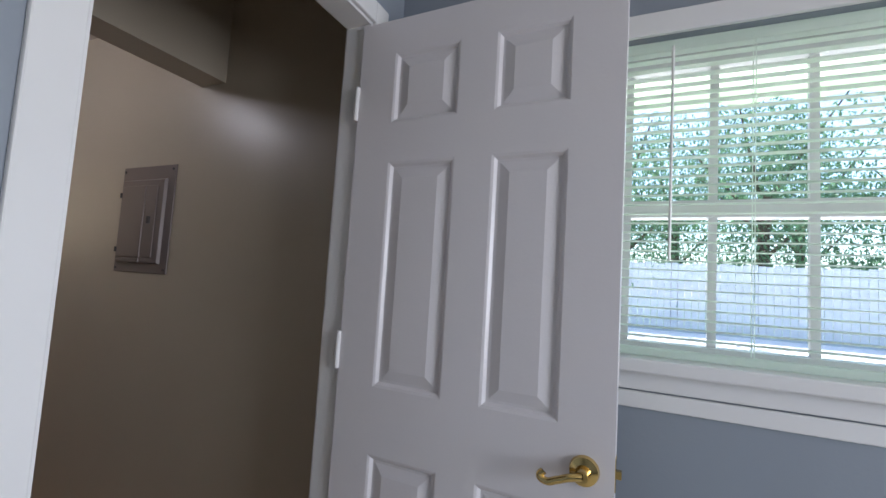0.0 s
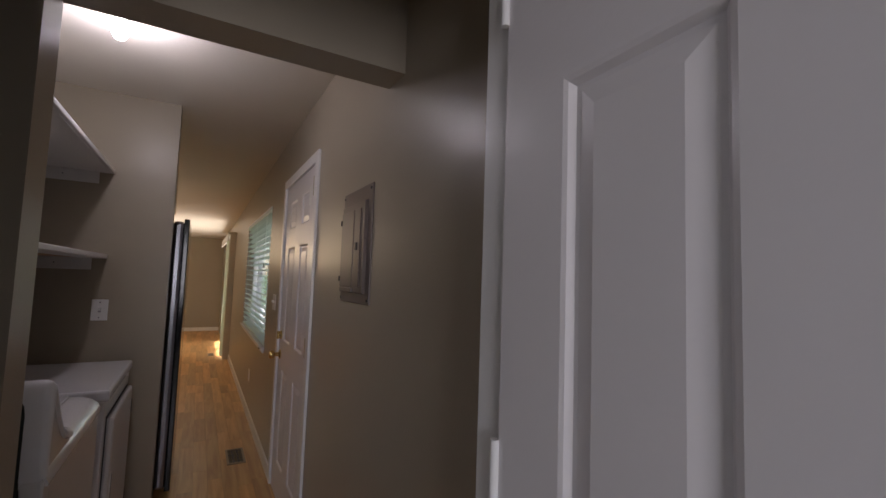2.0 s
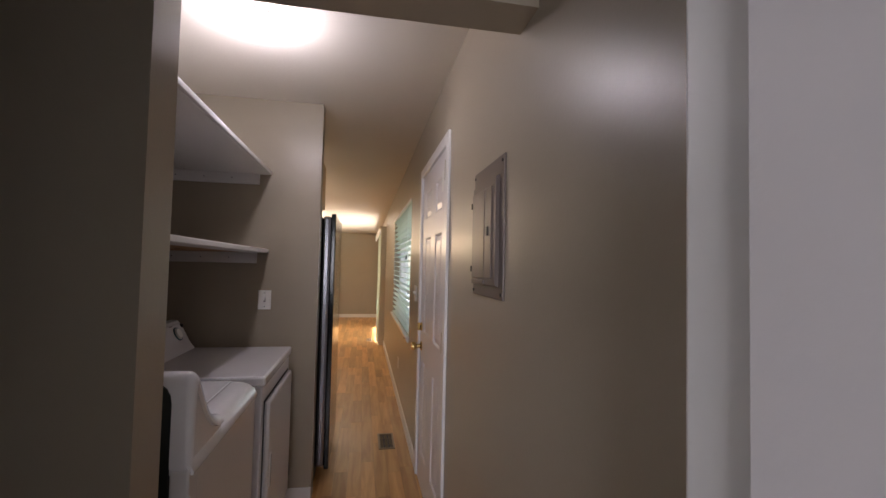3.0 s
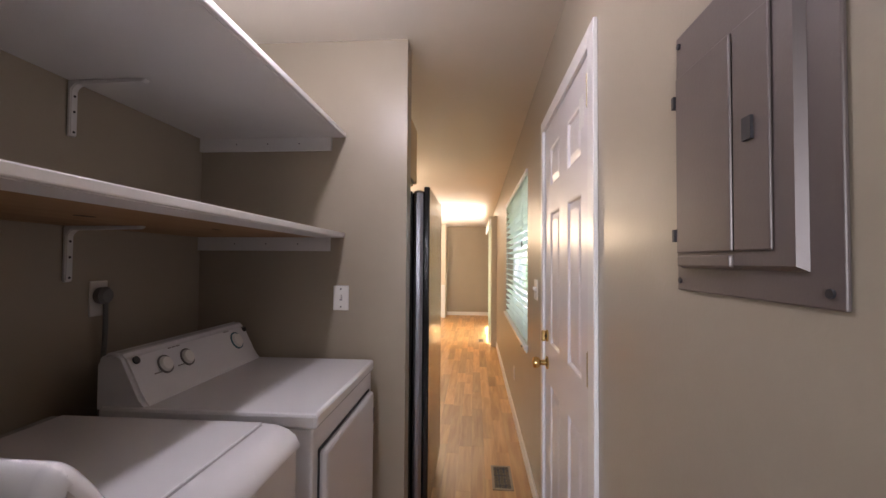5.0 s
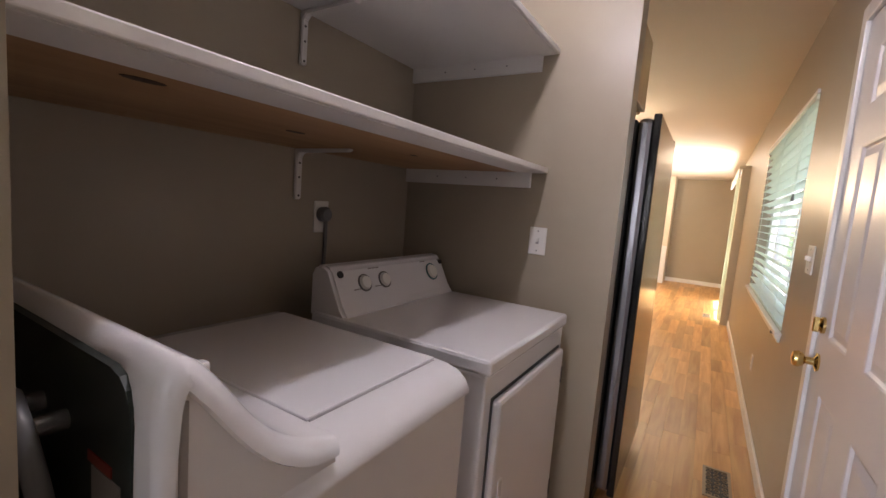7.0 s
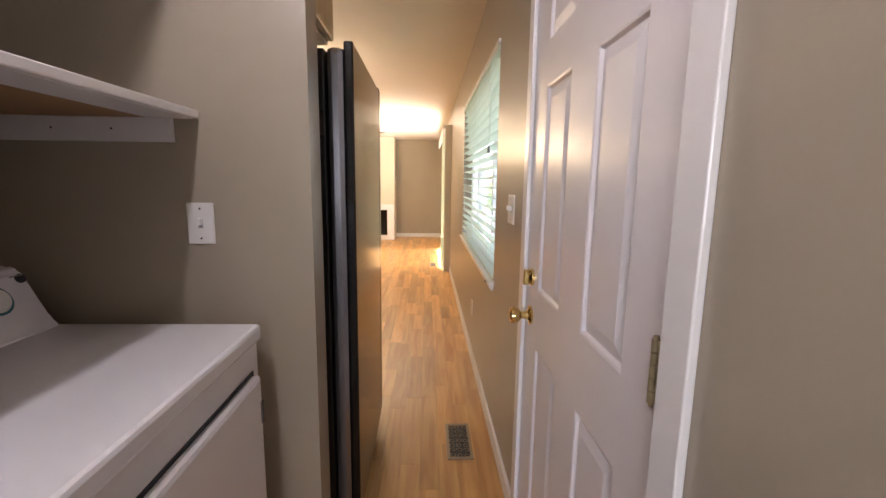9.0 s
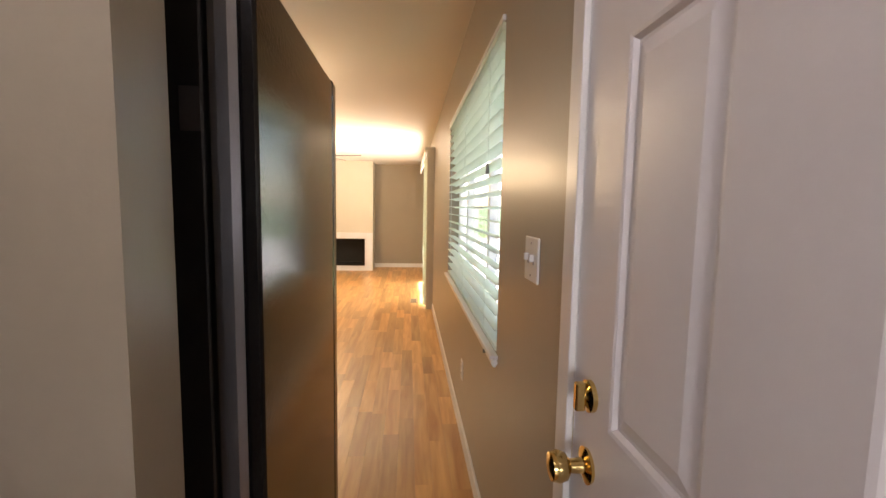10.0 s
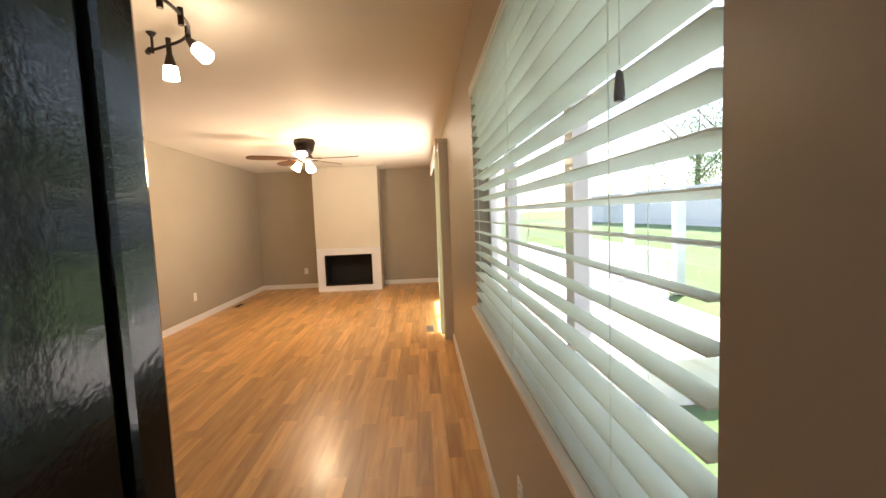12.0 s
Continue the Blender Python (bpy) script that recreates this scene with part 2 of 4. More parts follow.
# ---- shell ----
OUT = NORTH + 0.14
KW = (-6.76, -4.83, 0.80, 1.955)
ED = (-4.125, -3.24, 0.0, 2.02)
SD = (-11.2, -9.1, 0.03, 1.98)
BW = (-1.15, 0.15, 1.20, 1.94)
wall("wall_north", "x", WEST, -1.44, NORTH, OUT, CEIL, TAUPE, (KW, ED, SD))
wall("wall_north_bedroom", "x", -1.44, 1.6, NORTH, OUT, CEIL, BLUE, (BW,))
wall("wall_bedroom_door", "y", -1.5, NORTH, BED_X - BED_T, BED_X, CEIL, BLUE, ((1.075, 1.715, 0.0, 2.03),))
wall("wall_laundry_near", "y", -1.5, NORTH, NEAR_X0, NEAR_X1, CEIL, TAUPE, ((NEAR_Y, NORTH, 0.0, 2.03),))
wall("wall_laundry_back", "x", PART_X1, NEAR_X0, BACK_Y - 0.1, BACK_Y, CEIL, TAUPE)
wall("wall_partition", "y", BACK_Y - 0.1, PART_Y, PART_X0, PART_X1, CEIL, TAUPE)
wall("wall_kitchen_back", "x", WEST, NEAR_X0, SOUTH - 0.12, SOUTH, CEIL, TAUPE)
wall("wall_west", "y", SOUTH, NORTH, WEST - 0.12, WEST, CEIL, TAUPE)
wall("wall_kitchen_end", "y", SOUTH, BACK_Y - 0.1, PART_X0, PART_X1, CEIL, TAUPE)
wall("wall_bedroom_south", "x", BED_X - BED_T, 1.6, -1.62, -1.5, CEIL, BLUE)
# the opening in this wall is unseen, added to hold the fill lamp
wall("wall_bedroom_east", "y", -1.62, OUT, 1.6, 1.72, CEIL, BLUE, ((0.2, 1.3, 0.95, 1.95),))
wall("wall_hall_south", "x", NEAR_X0, BED_X - BED_T, -1.62, -1.5, CEIL, TAUPE)
bm = bmesh.new()
prism(bm, [(WEST - 0.12, CEIL_W), (PART_X0, CEIL), (1.72, CEIL), (1.72, CEIL + 0.15), (WEST - 0.12, CEIL + 0.15)], "Y", -1.62, OUT)
fixed(part("ceiling", bm, CEILING))


def ceil_at(x):
    return CEIL + (CEIL_W - CEIL) * max(0.0, (PART_X0 - x) / (PART_X0 - WEST))

fixed(slab("floor", (WEST - 0.12, -1.62, -0.12), (1.72, OUT, -0.012), RAWWOOD))
fixed(slab("bedroom_carpet", (BED_X, -1.5, -0.012), (1.6, NORTH, 0.0), CREAM))


def baseboard(lo, hi):
    fixed(slab("baseboard", lo, hi, WHITE, bevel=0.003))


baseboard((WEST, SOUTH, 0), (PART_X0, SOUTH + 0.013, 0.085))
baseboard((WEST, SOUTH + 0.013, 0), (WEST + 0.013, -0.34, 0.085))
baseboard((WEST, 0.81, 0), (WEST + 0.013, NORTH, 0.085))
baseboard((-8.80, NORTH - 0.013, 0), (-4.166, NORTH, 0.085))
baseboard((-3.177, NORTH - 0.013, 0), (-1.50, NORTH, 0.085))
baseboard((PART_X1, 0.3, 0), (PART_X1 + 0.013, PART_Y, 0.085))

# ---- chimney breast and firebox ----
fp = thing("fireplace", (WEST + 0.27, 0.235, 0), "cream chimney breast with a white surround and black firebox", "fireplace")


def under(ob, parent):
    ob.parent = parent
    ob.location = ob.location - parent.location
    return ob


bpy.context.view_layer.update()
FX = -12.25
for word, lo, hi in (("plinth", (WEST, -0.34, 0), (FX - 0.02, 0.808, 0.10)), ("breast", (WEST, -0.34, 0.66), (FX - 0.02, 0.808, CEIL)),
                     ("cheek", (WEST, -0.34, 0.10), (FX - 0.02, -0.20, 0.66)), ("cheek", (WEST, 0.648, 0.10), (FX - 0.02, 0.808, 0.66))):
    bm = bmesh.new()
    box(bm, lo, hi)
    under(part(word, bm, CREAM), fp)
bm = bmesh.new()
box(bm, (FX - 0.02, -0.335, 0.0), (FX, 0.803, 0.10))
box(bm, (FX - 0.02, -0.335, 0.66), (FX, 0.803, 0.78))
box(bm, (FX - 0.02, -0.335, 0.10), (FX, -0.20, 0.66))
box(bm, (FX - 0.02, 0.648, 0.10), (FX, 0.803, 0.66))
under(part("surround", bm, WHITE, label="white painted surround"), fp)
bm = bmesh.new()
box(bm, (-12.72, -0.199, 0.101), (-12.68, 0.647, 0.659))
box(bm, (-12.68, -0.199, 0.101), (FX - 0.021, 0.647, 0.13))
box(bm, (-12.68, -0.199, 0.63), (FX - 0.021, 0.647, 0.659))
box(bm, (-12.68, -0.199, 0.13), (FX - 0.021, -0.17, 0.63))
box(bm, (-12.68, 0.618, 0.13), (FX - 0.021, 0.647, 0.63))
under(part("firebox", bm, SOOT, label="sooty black firebox"), fp)
bm = bmesh.new()
box(bm, (FX - 0.03, -0.195, 0.105), (FX + 0.006, 0.643, 0.13))
box(bm, (FX - 0.03, -0.195, 0.63), (FX + 0.006, 0.643, 0.655))
box(bm, (FX - 0.03, -0.195, 0.13), (FX + 0.006, -0.17, 0.63))
box(bm, (FX - 0.03, 0.618, 0.13), (FX + 0.006, 0.643, 0.63))
under(part("screen_frame", bm, DARKMETAL), fp)

# ---- post beside the sliding door ----
post = thing("valance_post", (-8.88, 1.76, 0), "tan boxed post beside the sliding glass door", "post")
under(slab("post_shaft", (-8.95, 1.768, 0.0), (-8.85, NORTH, 2.035), CREAM, bevel=0.003), post)
under(slab("cap", (-8.97, 1.735, 2.035), (-8.835, NORTH, 2.075), CREAM, bevel=0.004), post)
vb = thing("vertical_blind", (-9.1, 1.78, 1.93), "white vertical blind drawn aside beside the sliding glass door", "window blind")
under(slab("headrail", (-9.30, 1.762, 1.93), (-8.975, 1.80, 1.97), WHITE, bevel=0.003), vb)
for x in (-8.985, -9.05, -9.12, -9.19):
    under(slab("vane", (x - 0.003, 1.736, 0.03), (x, 1.812, 1.929), SLAT), vb)
valance = thing("door_valance", (-10.1, 1.86, 1.98), "white valance above the sliding glass door", "valance")
under(slab("board", (-11.3, 1.74, 1.93), (-8.97, 1.76, 2.06), WHITE, bevel=0.004), valance)
under(slab("top_board", (-11.3, 1.76, 2.04), (-8.97, NORTH, 2.06), WHITE), valance)
sd = fixed(new("door_sliding"))
sd.location = (-10.15, NORTH + 0.07, 0)
for u, v, s in ((-11.2, -10.12, 0.08), (-10.18, -9.1, 0.04)):
    leaf = bmesh.new()
    y = NORTH + s
    box(leaf, (u, y, 0.03), (v, y + 0.03, 0.10))
    box(leaf, (u, y, 1.90), (v, y + 0.03, 1.98))
    box(leaf, (u, y, 0.10), (u + 0.06, y + 0.03, 1.90))
    box(leaf, (v - 0.06, y, 0.10), (v, y + 0.03, 1.90))
    lf = under(part("sash", leaf, WHITE), sd)
    pane = under(slab("pane", (u + 0.055, y + 0.012, 0.095), (v - 0.055, y + 0.018, 1.905), GLASS), sd)
    pane.visible_shadow = False


# ---- windows ----
def window(name, hole, label, muntins, rail, mullions=()):
    x0, x1, z0, z1 = hole
    w = fixed(new(name), label)
    w.location = ((x0 + x1) / 2, OUT, z0)
    f = bmesh.new()
    y0, y1 = OUT - 0.06, OUT - 0.005
    box(f, (x0, y0, z0), (x1, y1, z0 + 0.03))
    box(f, (x0, y0, z1 - 0.045), (x1, y1, z1))
    box(f, (x0, y0, z0 + 0.03), (x0 + 0.045, y1, z1 - 0.045))
    box(f, (x1 - 0.045, y0, z0 + 0.03), (x1, y1, z1 - 0.045))
    under(part("window_frame", f, WHITE), w)
    for x in mullions:
        under(slab("mullion", (x - 0.03, y0 + 0.003, z0 + 0.03), (x + 0.03, y1 - 0.003, z1 - 0.045), WHITE), w)
    if rail is None:
        cuts = [x0 + 0.045, *mullions, x1 - 0.045]
        for u, v in zip(cuts, cuts[1:]):
            p = under(slab("pane", (u + 0.02, y0 + 0.040, z0 + 0.025), (v - 0.02, y0 + 0.044, z1 - 0.04), GLASS), w)
            p.visible_shadow = False
        return w
    under(slab("meeting_rail", (x0 + 0.045, y0 + 0.005, rail - 0.02), (x1 - 0.045, y1 - 0.005, rail + 0.02), WHITE), w)
    for x in muntins:
        under(slab("muntin", (x - 0.009, y0 + 0.02, z0 + 0.03), (x + 0.009, y0 + 0.034, rail - 0.02), WHITE), w)
        under(slab("muntin", (x - 0.009, y0 + 0.02, rail + 0.02), (x + 0.009, y0 + 0.034, z1 - 0.045), WHITE), w)
    for a, b in ((z0 + 0.025, rail - 0.018), (rail + 0.018, z1 - 0.04)):
        p = under(slab("pane", (x0 + 0.04, y0 + 0.040, a), (x1 - 0.04, y0 + 0.044, b), GLASS), w)
        p.visible_shadow = False
    return w


window("window_1", KW, "white framed kitchen window in three lights", (), None, (-6.3, -5.5))
window("window_2", BW, "white framed bedroom window with muntins", (-0.94, -0.75, -0.565, -0.376, -0.187, 0.0), 1.55)


def blind(name, hole, y, width, pitch, tilt, label, drop=0.03, proud=0.0):
    """A slatted blind hanging inside the opening."""
    x0, x1, z0, z1 = hole
    top = z1 - drop
    b = thing(name, ((x0 + x1) / 2, y, top), label, "window blind")
    under(slab("headrail", (x0 + 0.004, y - width * 0.55, top), (x1 - 0.004, y + width * 0.5, z1 - 0.003), SLAT, bevel=0.002), b)
    n = int((top - z0 - 0.02) / pitch - 0.4)
    one = bmesh.new()
    pts = [(-0.5, 0.0), (-0.25, 0.05), (0, 0.07), (0.25, 0.05), (0.5, 0.0)]
    ring = [(p * width, q * width) for p, q in pts] + [(p * width, q * width - max(0.0012, width * 0.05)) for p, q in reversed(pts)]
    prism(one, ring, "X", x0 + 0.006 - (x0 + x1) / 2, x1 - 0.006 - (x0 + x1) / 2)
    first = part("slat", one, SLAT, smooth=True)
    for i in range(n):
        s = first if i == 0 else new("slat", first.data)
        s.parent = b
        s.matrix_basis = pose(0, 0, -(i + 0.7) * pitch, tilt + math.sin(i * 2.1) * 0.8, 0, math.sin(i * 1.3) * 0.05)
    zb = z0 + 0.024
    under(slab("bottom_rail", (x0 + 0.006, y - width * 0.45, max(zb - 0.018, z0 + 0.001)), (x1 - 0.006, y + width * 0.45, zb), SLAT, bevel=0.003), b)
    span = x1 - x0
    for k in (0.12, 0.5, 0.88):
        for s in (-0.5, 0.5):
            under(bar("ladder_cord", (x0 + k * span, y + s * width, zb), (x0 + k * span, y + s * width, top), 0.0011, SLAT, n=6), b)
    return b, top


kb, ktop = blind("wood_blind", KW, NORTH + 0.022, 0.060, 0.056, -9, "off-white slatted blind lowered in the kitchen window")
under(bar("pull_cord", (-5.0, NORTH - 0.020, 1.50), (-5.0, NORTH - 0.020, ktop), 0.001, SLAT, n=6), kb)
under(turned("tassel", [(0.003, 0.024), (0.005, 0.02), (0.0075, -0.008), (0.007, -0.016)], (-5.0, NORTH - 0.020, 1.47), GREY_PLASTIC, label="grey cord tassel"), kb)
bb, btop = blind("mini_blind", BW, NORTH + 0.03, 0.025, 0.0215, 3, "white thin-slatted blind in the bedroom window")
under(bar("wand", (-0.66, NORTH - 0.004, 1.42), (-0.66, NORTH - 0.004, btop), 0.0035, PLASTIC, n=6), bb)

sill = thing("window_ledge", (-5.8, NORTH, 0.82), "thin white ledge under the kitchen window", "window ledge")
under(slab("ledge", (-6.79, NORTH - 0.03, 0.782), (-4.80, NORTH, 0.80), WHITE, bevel=0.004), sill)
under(slab("apron", (-6.77, NORTH - 0.012, 0.745), (-4.83, NORTH, 0.782), WHITE, bevel=0.003), sill)
under(bar("hold_down", (-4.93, NORTH - 0.012, 0.775), (-4.93, NORTH - 0.032, 0.775), 0.008, GREY_PLASTIC), sill)
under(bar("end_cap", (-4.80, NORTH - 0.016, 0.78), (-4.785, NORTH - 0.016, 0.78), 0.012, PLASTIC), sill)
trim = fixed(slab("trim", (-6.77, NORTH - 0.012, 1.955), (-4.83, NORTH, 1.975), WHITE, bevel=0.003))
fixed(slab("trim", (-1.22, NORTH - 0.012, 1.94), (0.22, NORTH, 1.995), WHITE, bevel=0.003))
sill2 = thing("bedroom_window_ledge", (-0.5, NORTH, 1.12), "white ledge under the bedroom window", "window ledge")
under(slab("ledge", (-1.2, NORTH - 0.035, 1.175), (0.2, NORTH + 0.06, 1.205), WHITE, bevel=0.004), sill2)
under(slab("apron", (-1.18, NORTH - 0.012, 1.135), (0.18, NORTH, 1.175), WHITE, bevel=0.003), sill2)
under(slab("lower_apron", (-1.18, NORTH - 0.008, 1.095), (0.18, NORTH, 1.131), WHITE, bevel=0.003), sill2)


# ---- doors ----
def six_panel(parent, w, h, t, cols, rows, mat=DOOR):
    """A moulded door leaf in the parent's frame: x from the hinge, z up, y across."""
    leaf = bmesh.new()
    xs, zs = [0.0, *[c for p in cols for c in p], w], [0.0, *[c for p in rows for c in p], h]
    for side in (-t / 2, t / 2):
        grid = [[leaf.verts.new((x, side, z)) for z in zs] for x in xs]
        for i in range(len(xs) - 1):
            for j in range(len(zs) - 1):
                if i % 2 and j % 2:
                    continue
                leaf.faces.new((grid[i][j], grid[i + 1][j], grid[i + 1][j + 1], grid[i][j + 1]))
    for a, b in (((0, 0), (w, 0)), ((w, 0), (w, h)), ((w, h), (0, h)), ((0, h), (0, 0))):
        leaf.faces.new([leaf.verts.new(p) for p in ((a[0], -t / 2, a[1]), (b[0], -t / 2, b[1]), (b[0], t / 2, b[1]), (a[0], t / 2, a[1]))])
    bmesh.ops.remove_doubles(leaf, verts=leaf.verts, dist=1e-5)
    bmesh.ops.recalc_face_normals(leaf, faces=leaf.faces)
    part("leaf", leaf, mat, parent)
    for c in cols:
        for r in rows:
            p = bmesh.new()
            for side in (-1, 1):
                rings = []
                for inset, depth in ((0, 0), (0.006, 0.002), (0.012, 0.009), (0.018, 0.009), (0.042, 0.002)):
                    y = side * (t / 2 - depth)
                    rings.append([p.verts.new(q) for q in ((c[0] + inset, y, r[0] + inset), (c[1] - inset, y, r[0] + inset), (c[1] - inset, y, r[1] - inset), (c[0] + inset, y, r[1] - inset))])
                for a, b in zip(rings, rings[1:]):
                    for k in range(4):
                        p.faces.new((a[k], a[(k + 1) % 4], b[(k + 1) % 4], b[k]))
                p.faces.new(rings[-1])
            bmesh.ops.recalc_face_normals(p, faces=p.faces)
            part("panel", p, mat, parent)


bd = new("door_1")
bd.matrix_basis = pose(-1.395, 1.705, 0, 0, 0, -1.5)
tagged(bd, "white six-panel bedroom door standing open, brass lever", "", "", "structure")
six_panel(bd, 0.645, 2.0, 0.035, ((0.105, 0.285), (0.375, 0.54)), ((0.2, 0.93), (1.085, 1.63), (1.73, 1.912)))
turned("rose", [(0.002, -0.0175), (0.028, -0.0175), (0.026, -0.027), (0.014, -0.031), (0.011, -0.055)], (0.592, 0, 1.008), BRASS, bd, "polished brass rose", "Y")
cable("door_handle", [(0.592, -0.055, 1.008), (0.575, -0.062, 1.007), (0.55, -0.062, 0.997), (0.53, -0.060, 0.990), (0.518, -0.056, 0.996), (0.524, -0.053, 1.004)], 0.007, BRASS, bd)
for z in (0.25, 1.16, 1.79):
    bar("hinge", (-0.004, -0.02, z - 0.045), (-0.004, -0.02, z + 0.045), 0.006, WHITE, bd)
slab("latch_plate", (0.643, -0.011, 0.978), (0.6465, 0.011, 1.038), BRASS, bd)
slab("latch_bolt", (0.646, -0.006, 1.001), (0.656, 0.006, 1.015), BRASS, bd)
jamb = bmesh.new()
box(jamb, (BED_X - BED_T, 1.075, 0), (BED_X, 1.09, 2.015))
box(jamb, (BED_X - BED_T, 1.70, 0), (BED_X, 1.715, 2.015))
box(jamb, (BED_X - BED_T, 1.075, 2.015), (BED_X, 1.715, 2.03))
for x in (BED_X, BED_X - BED_T - 0.012):
    box(jamb, (x, 1.025, 0), (x + 0.012, 1.083, 2.08), 0.003)
    box(jamb, (x, 1.707, 0), (x + 0.012, 1.765, 2.08), 0.003)
    box(jamb, (x, 1.083, 2.022), (x + 0.012, 1.707, 2.08), 0.003)
fixed(part("door_frame_bedroom", jamb, WHITE))

ed = new("door_2")
ed.matrix_basis = pose(-3.265, NORTH + 0.022, 0, 0, 0, 180)
tagged(ed, "closed white six-panel outer door with brass knob and deadbolt", "", "", "structure")
six_panel(ed, 0.84, 2.0, 0.044, ((0.115, 0.325), (0.485, 0.70)), ((0.20, 0.785), (0.967, 1.58), (1.70, 1.88)))
ky = 0.022
turned("door_knob", [(0.03, ky), (0.032, ky + 0.006), (0.014, ky + 0.012), (0.012, ky + 0.034), (0.024, ky + 0.042), (0.028, ky + 0.055), (0.024, ky + 0.068), (0.008, ky + 0.072)], (0.768, 0, 0.87), BRASS, ed, "polished brass knob", "Y")
turned("deadbolt", [(0.028, ky), (0.028, ky + 0.008), (0.010, ky + 0.014), (0.006, ky + 0.02)], (0.768, 0, 0.998), BRASS, ed, "brass deadbolt rose", "Y")
slab("thumb_turn", (0.760, ky + 0.012, 0.973), (0.776, ky + 0.03, 1.023), BRASS, ed, bevel=0.003)
for z in (0.20, 1.025, 1.88):
    hb = bmesh.new()
    for k in range(5):
        tube(hb, (0.004, ky + 0.005, z - 0.05 + k * 0.0202), (0.004, ky + 0.005, z - 0.031 + k * 0.0202), 0.0065, n=12)
    tube(hb, (0.004, ky + 0.005, z - 0.056), (0.004, ky + 0.005, z + 0.056), 0.004, n=8)
    box(hb, (0.004, ky - 0.002, z - 0.05), (0.02, ky + 0.0015, z + 0.05))
    part("hinge", hb, OLDBRASS, ed, "worn pale brass hinge", smooth=True)
cas = bmesh.new()
box(cas, (-3.245, NORTH - 0.014, 0), (-3.178, NORTH, 2.058), 0.003)
box(cas, (-4.165, NORTH - 0.014, 0), (-4.108, NORTH, 2.058), 0.003)
box(cas, (-4.108, NORTH - 0.014, 2.0), (-3.245, NORTH, 2.058), 0.003)
box(cas, (-3.262, NORTH, 0), (-3.242, OUT, 2.02))
box(cas, (-4.125, NORTH, 0), (-4.108, OUT, 2.02))
box(cas, (-4.108, NORTH, 2.003), (-3.262, OUT, 2.02))
fixed(part("door_frame_outer", cas, WHITE))
slab("paper_notice", (0.075, 0.022, 1.79), (0.135, 0.0228, 1.90), PLASTIC, ed, "small white paper notice")
slab("strike_plate", (0.8405, ky - 0.010, 0.80), (0.8425, ky + 0.0, 0.94), BRASS, ed, "worn brass strike plate")
fixed(slab("threshold", (-4.108, NORTH + 0.0, -0.012), (-3.262, OUT, 0.001), DARKMETAL))


# ---- wall plates ----
def plate(name, m, w, h, label, kind, toggles=1, category="light switch"):
    """Wall plate in its own frame: y is out of the wall."""
    p = new(name)
    p.matrix_basis = m
    tagged(p, label, category)
    slab("cover", (-w / 2, 0, -h / 2), (w / 2, 0.006, h / 2), PLASTIC, p, bevel=0.003)
    for i in range(toggles):
        x = (i - (toggles - 1) / 2) * 0.046
        if kind == "switch":
            slab("toggle", (x - 0.005, 0.005, -0.004), (x + 0.005, 0.018, 0.014), PLASTIC, p, bevel=0.002)
            slab("slot", (x - 0.006, 0.0055, -0.012), (x + 0.006, 0.0066, 0.012), GAP_SHADE, p)
        else:
            for z in (-0.02, 0.02):
                slab("socket", (x - 0.017, 0.0055, z - 0.014), (x + 0.017, 0.008, z + 0.014), PLASTIC, p, bevel=0.002)
                slab("slit", (x - 0.008, 0.0075, z - 0.005), (x - 0.006, 0.0084, z + 0.005), INK, p)
                slab("slit", (x + 0.006, 0.0075, z - 0.005), (x + 0.008, 0.0084, z + 0.005), INK, p)
    for z in (-h * 0.36, h * 0.36):
        bar("screw", (0, 0.005, z), (0, 0.007, z), 0.003, SILVER, p, n=8)
    return p


plate("light_switch", pose(PART_X1, 0.902, 1.18, 0, 0, -90), 0.072, 0.112, "white single plate on the laundry partition", "switch")
plate("double_light_switch", pose(-4.415, NORTH, 1.193, 0, 0, 180), 0.116, 0.116, "white double switch plate beside the kitchen window", "switch", 2)
plate("outlet", pose(-5.76, NORTH, 0.38, 0, 0, 180), 0.07, 0.112, "white outlet low under the kitchen window", "outlet", 1, "outlet")
plate("outlet", pose(-10.3, SOUTH, 0.34), 0.07, 0.112, "white outlet low on the living room wall", "outlet", 1, "outlet")
plate("outlet", pose(WEST, -0.68, 0.33, 0, 0, -90), 0.07, 0.112, "white outlet on the wall beside the fireplace", "outlet", 1, "outlet")

# ---- breaker panel ----
bp = thing("breaker_panel", (-2.51, NORTH, 1.30), "grey metal breaker panel set in the laundry wall", "breaker panel")
bm = bmesh.new()
box(bm, (-2.687, NORTH - 0.006, 1.306), (-2.354, NORTH, 1.734), 0.002)
under(part("cover", bm, STEEL), bp)
pan = bmesh.new()
outer = ((-2.668, 1.342), (-2.396, 1.342), (-2.396, 1.680), (-2.668, 1.680))
inner = ((-2.664, 1.348), (-2.402, 1.348), (-2.402, 1.674), (-2.664, 1.674))
low = [pan.verts.new((x, NORTH - 0.0055, z)) for x, z in outer]
high = [pan.verts.new((x, NORTH - 0.016, z)) for x, z in inner]
for i in range(4):
    pan.faces.new((low[i], low[(i + 1) % 4], high[(i + 1) % 4], high[i]))
pan.faces.new(high)
bmesh.ops.recalc_face_normals(pan, faces=pan.faces)
under(part("frame", pan, STEEL), bp)
under(slab("door", (-2.658, NORTH - 0.021, 1.366), (-2.508, NORTH - 0.016, 1.652), STEEL, bevel=0.0025), bp)
under(slab("latch_rail", (-2.504, NORTH - 0.020, 1.366), (-2.434, NORTH - 0.016, 1.652), STEEL, bevel=0.0025), bp)
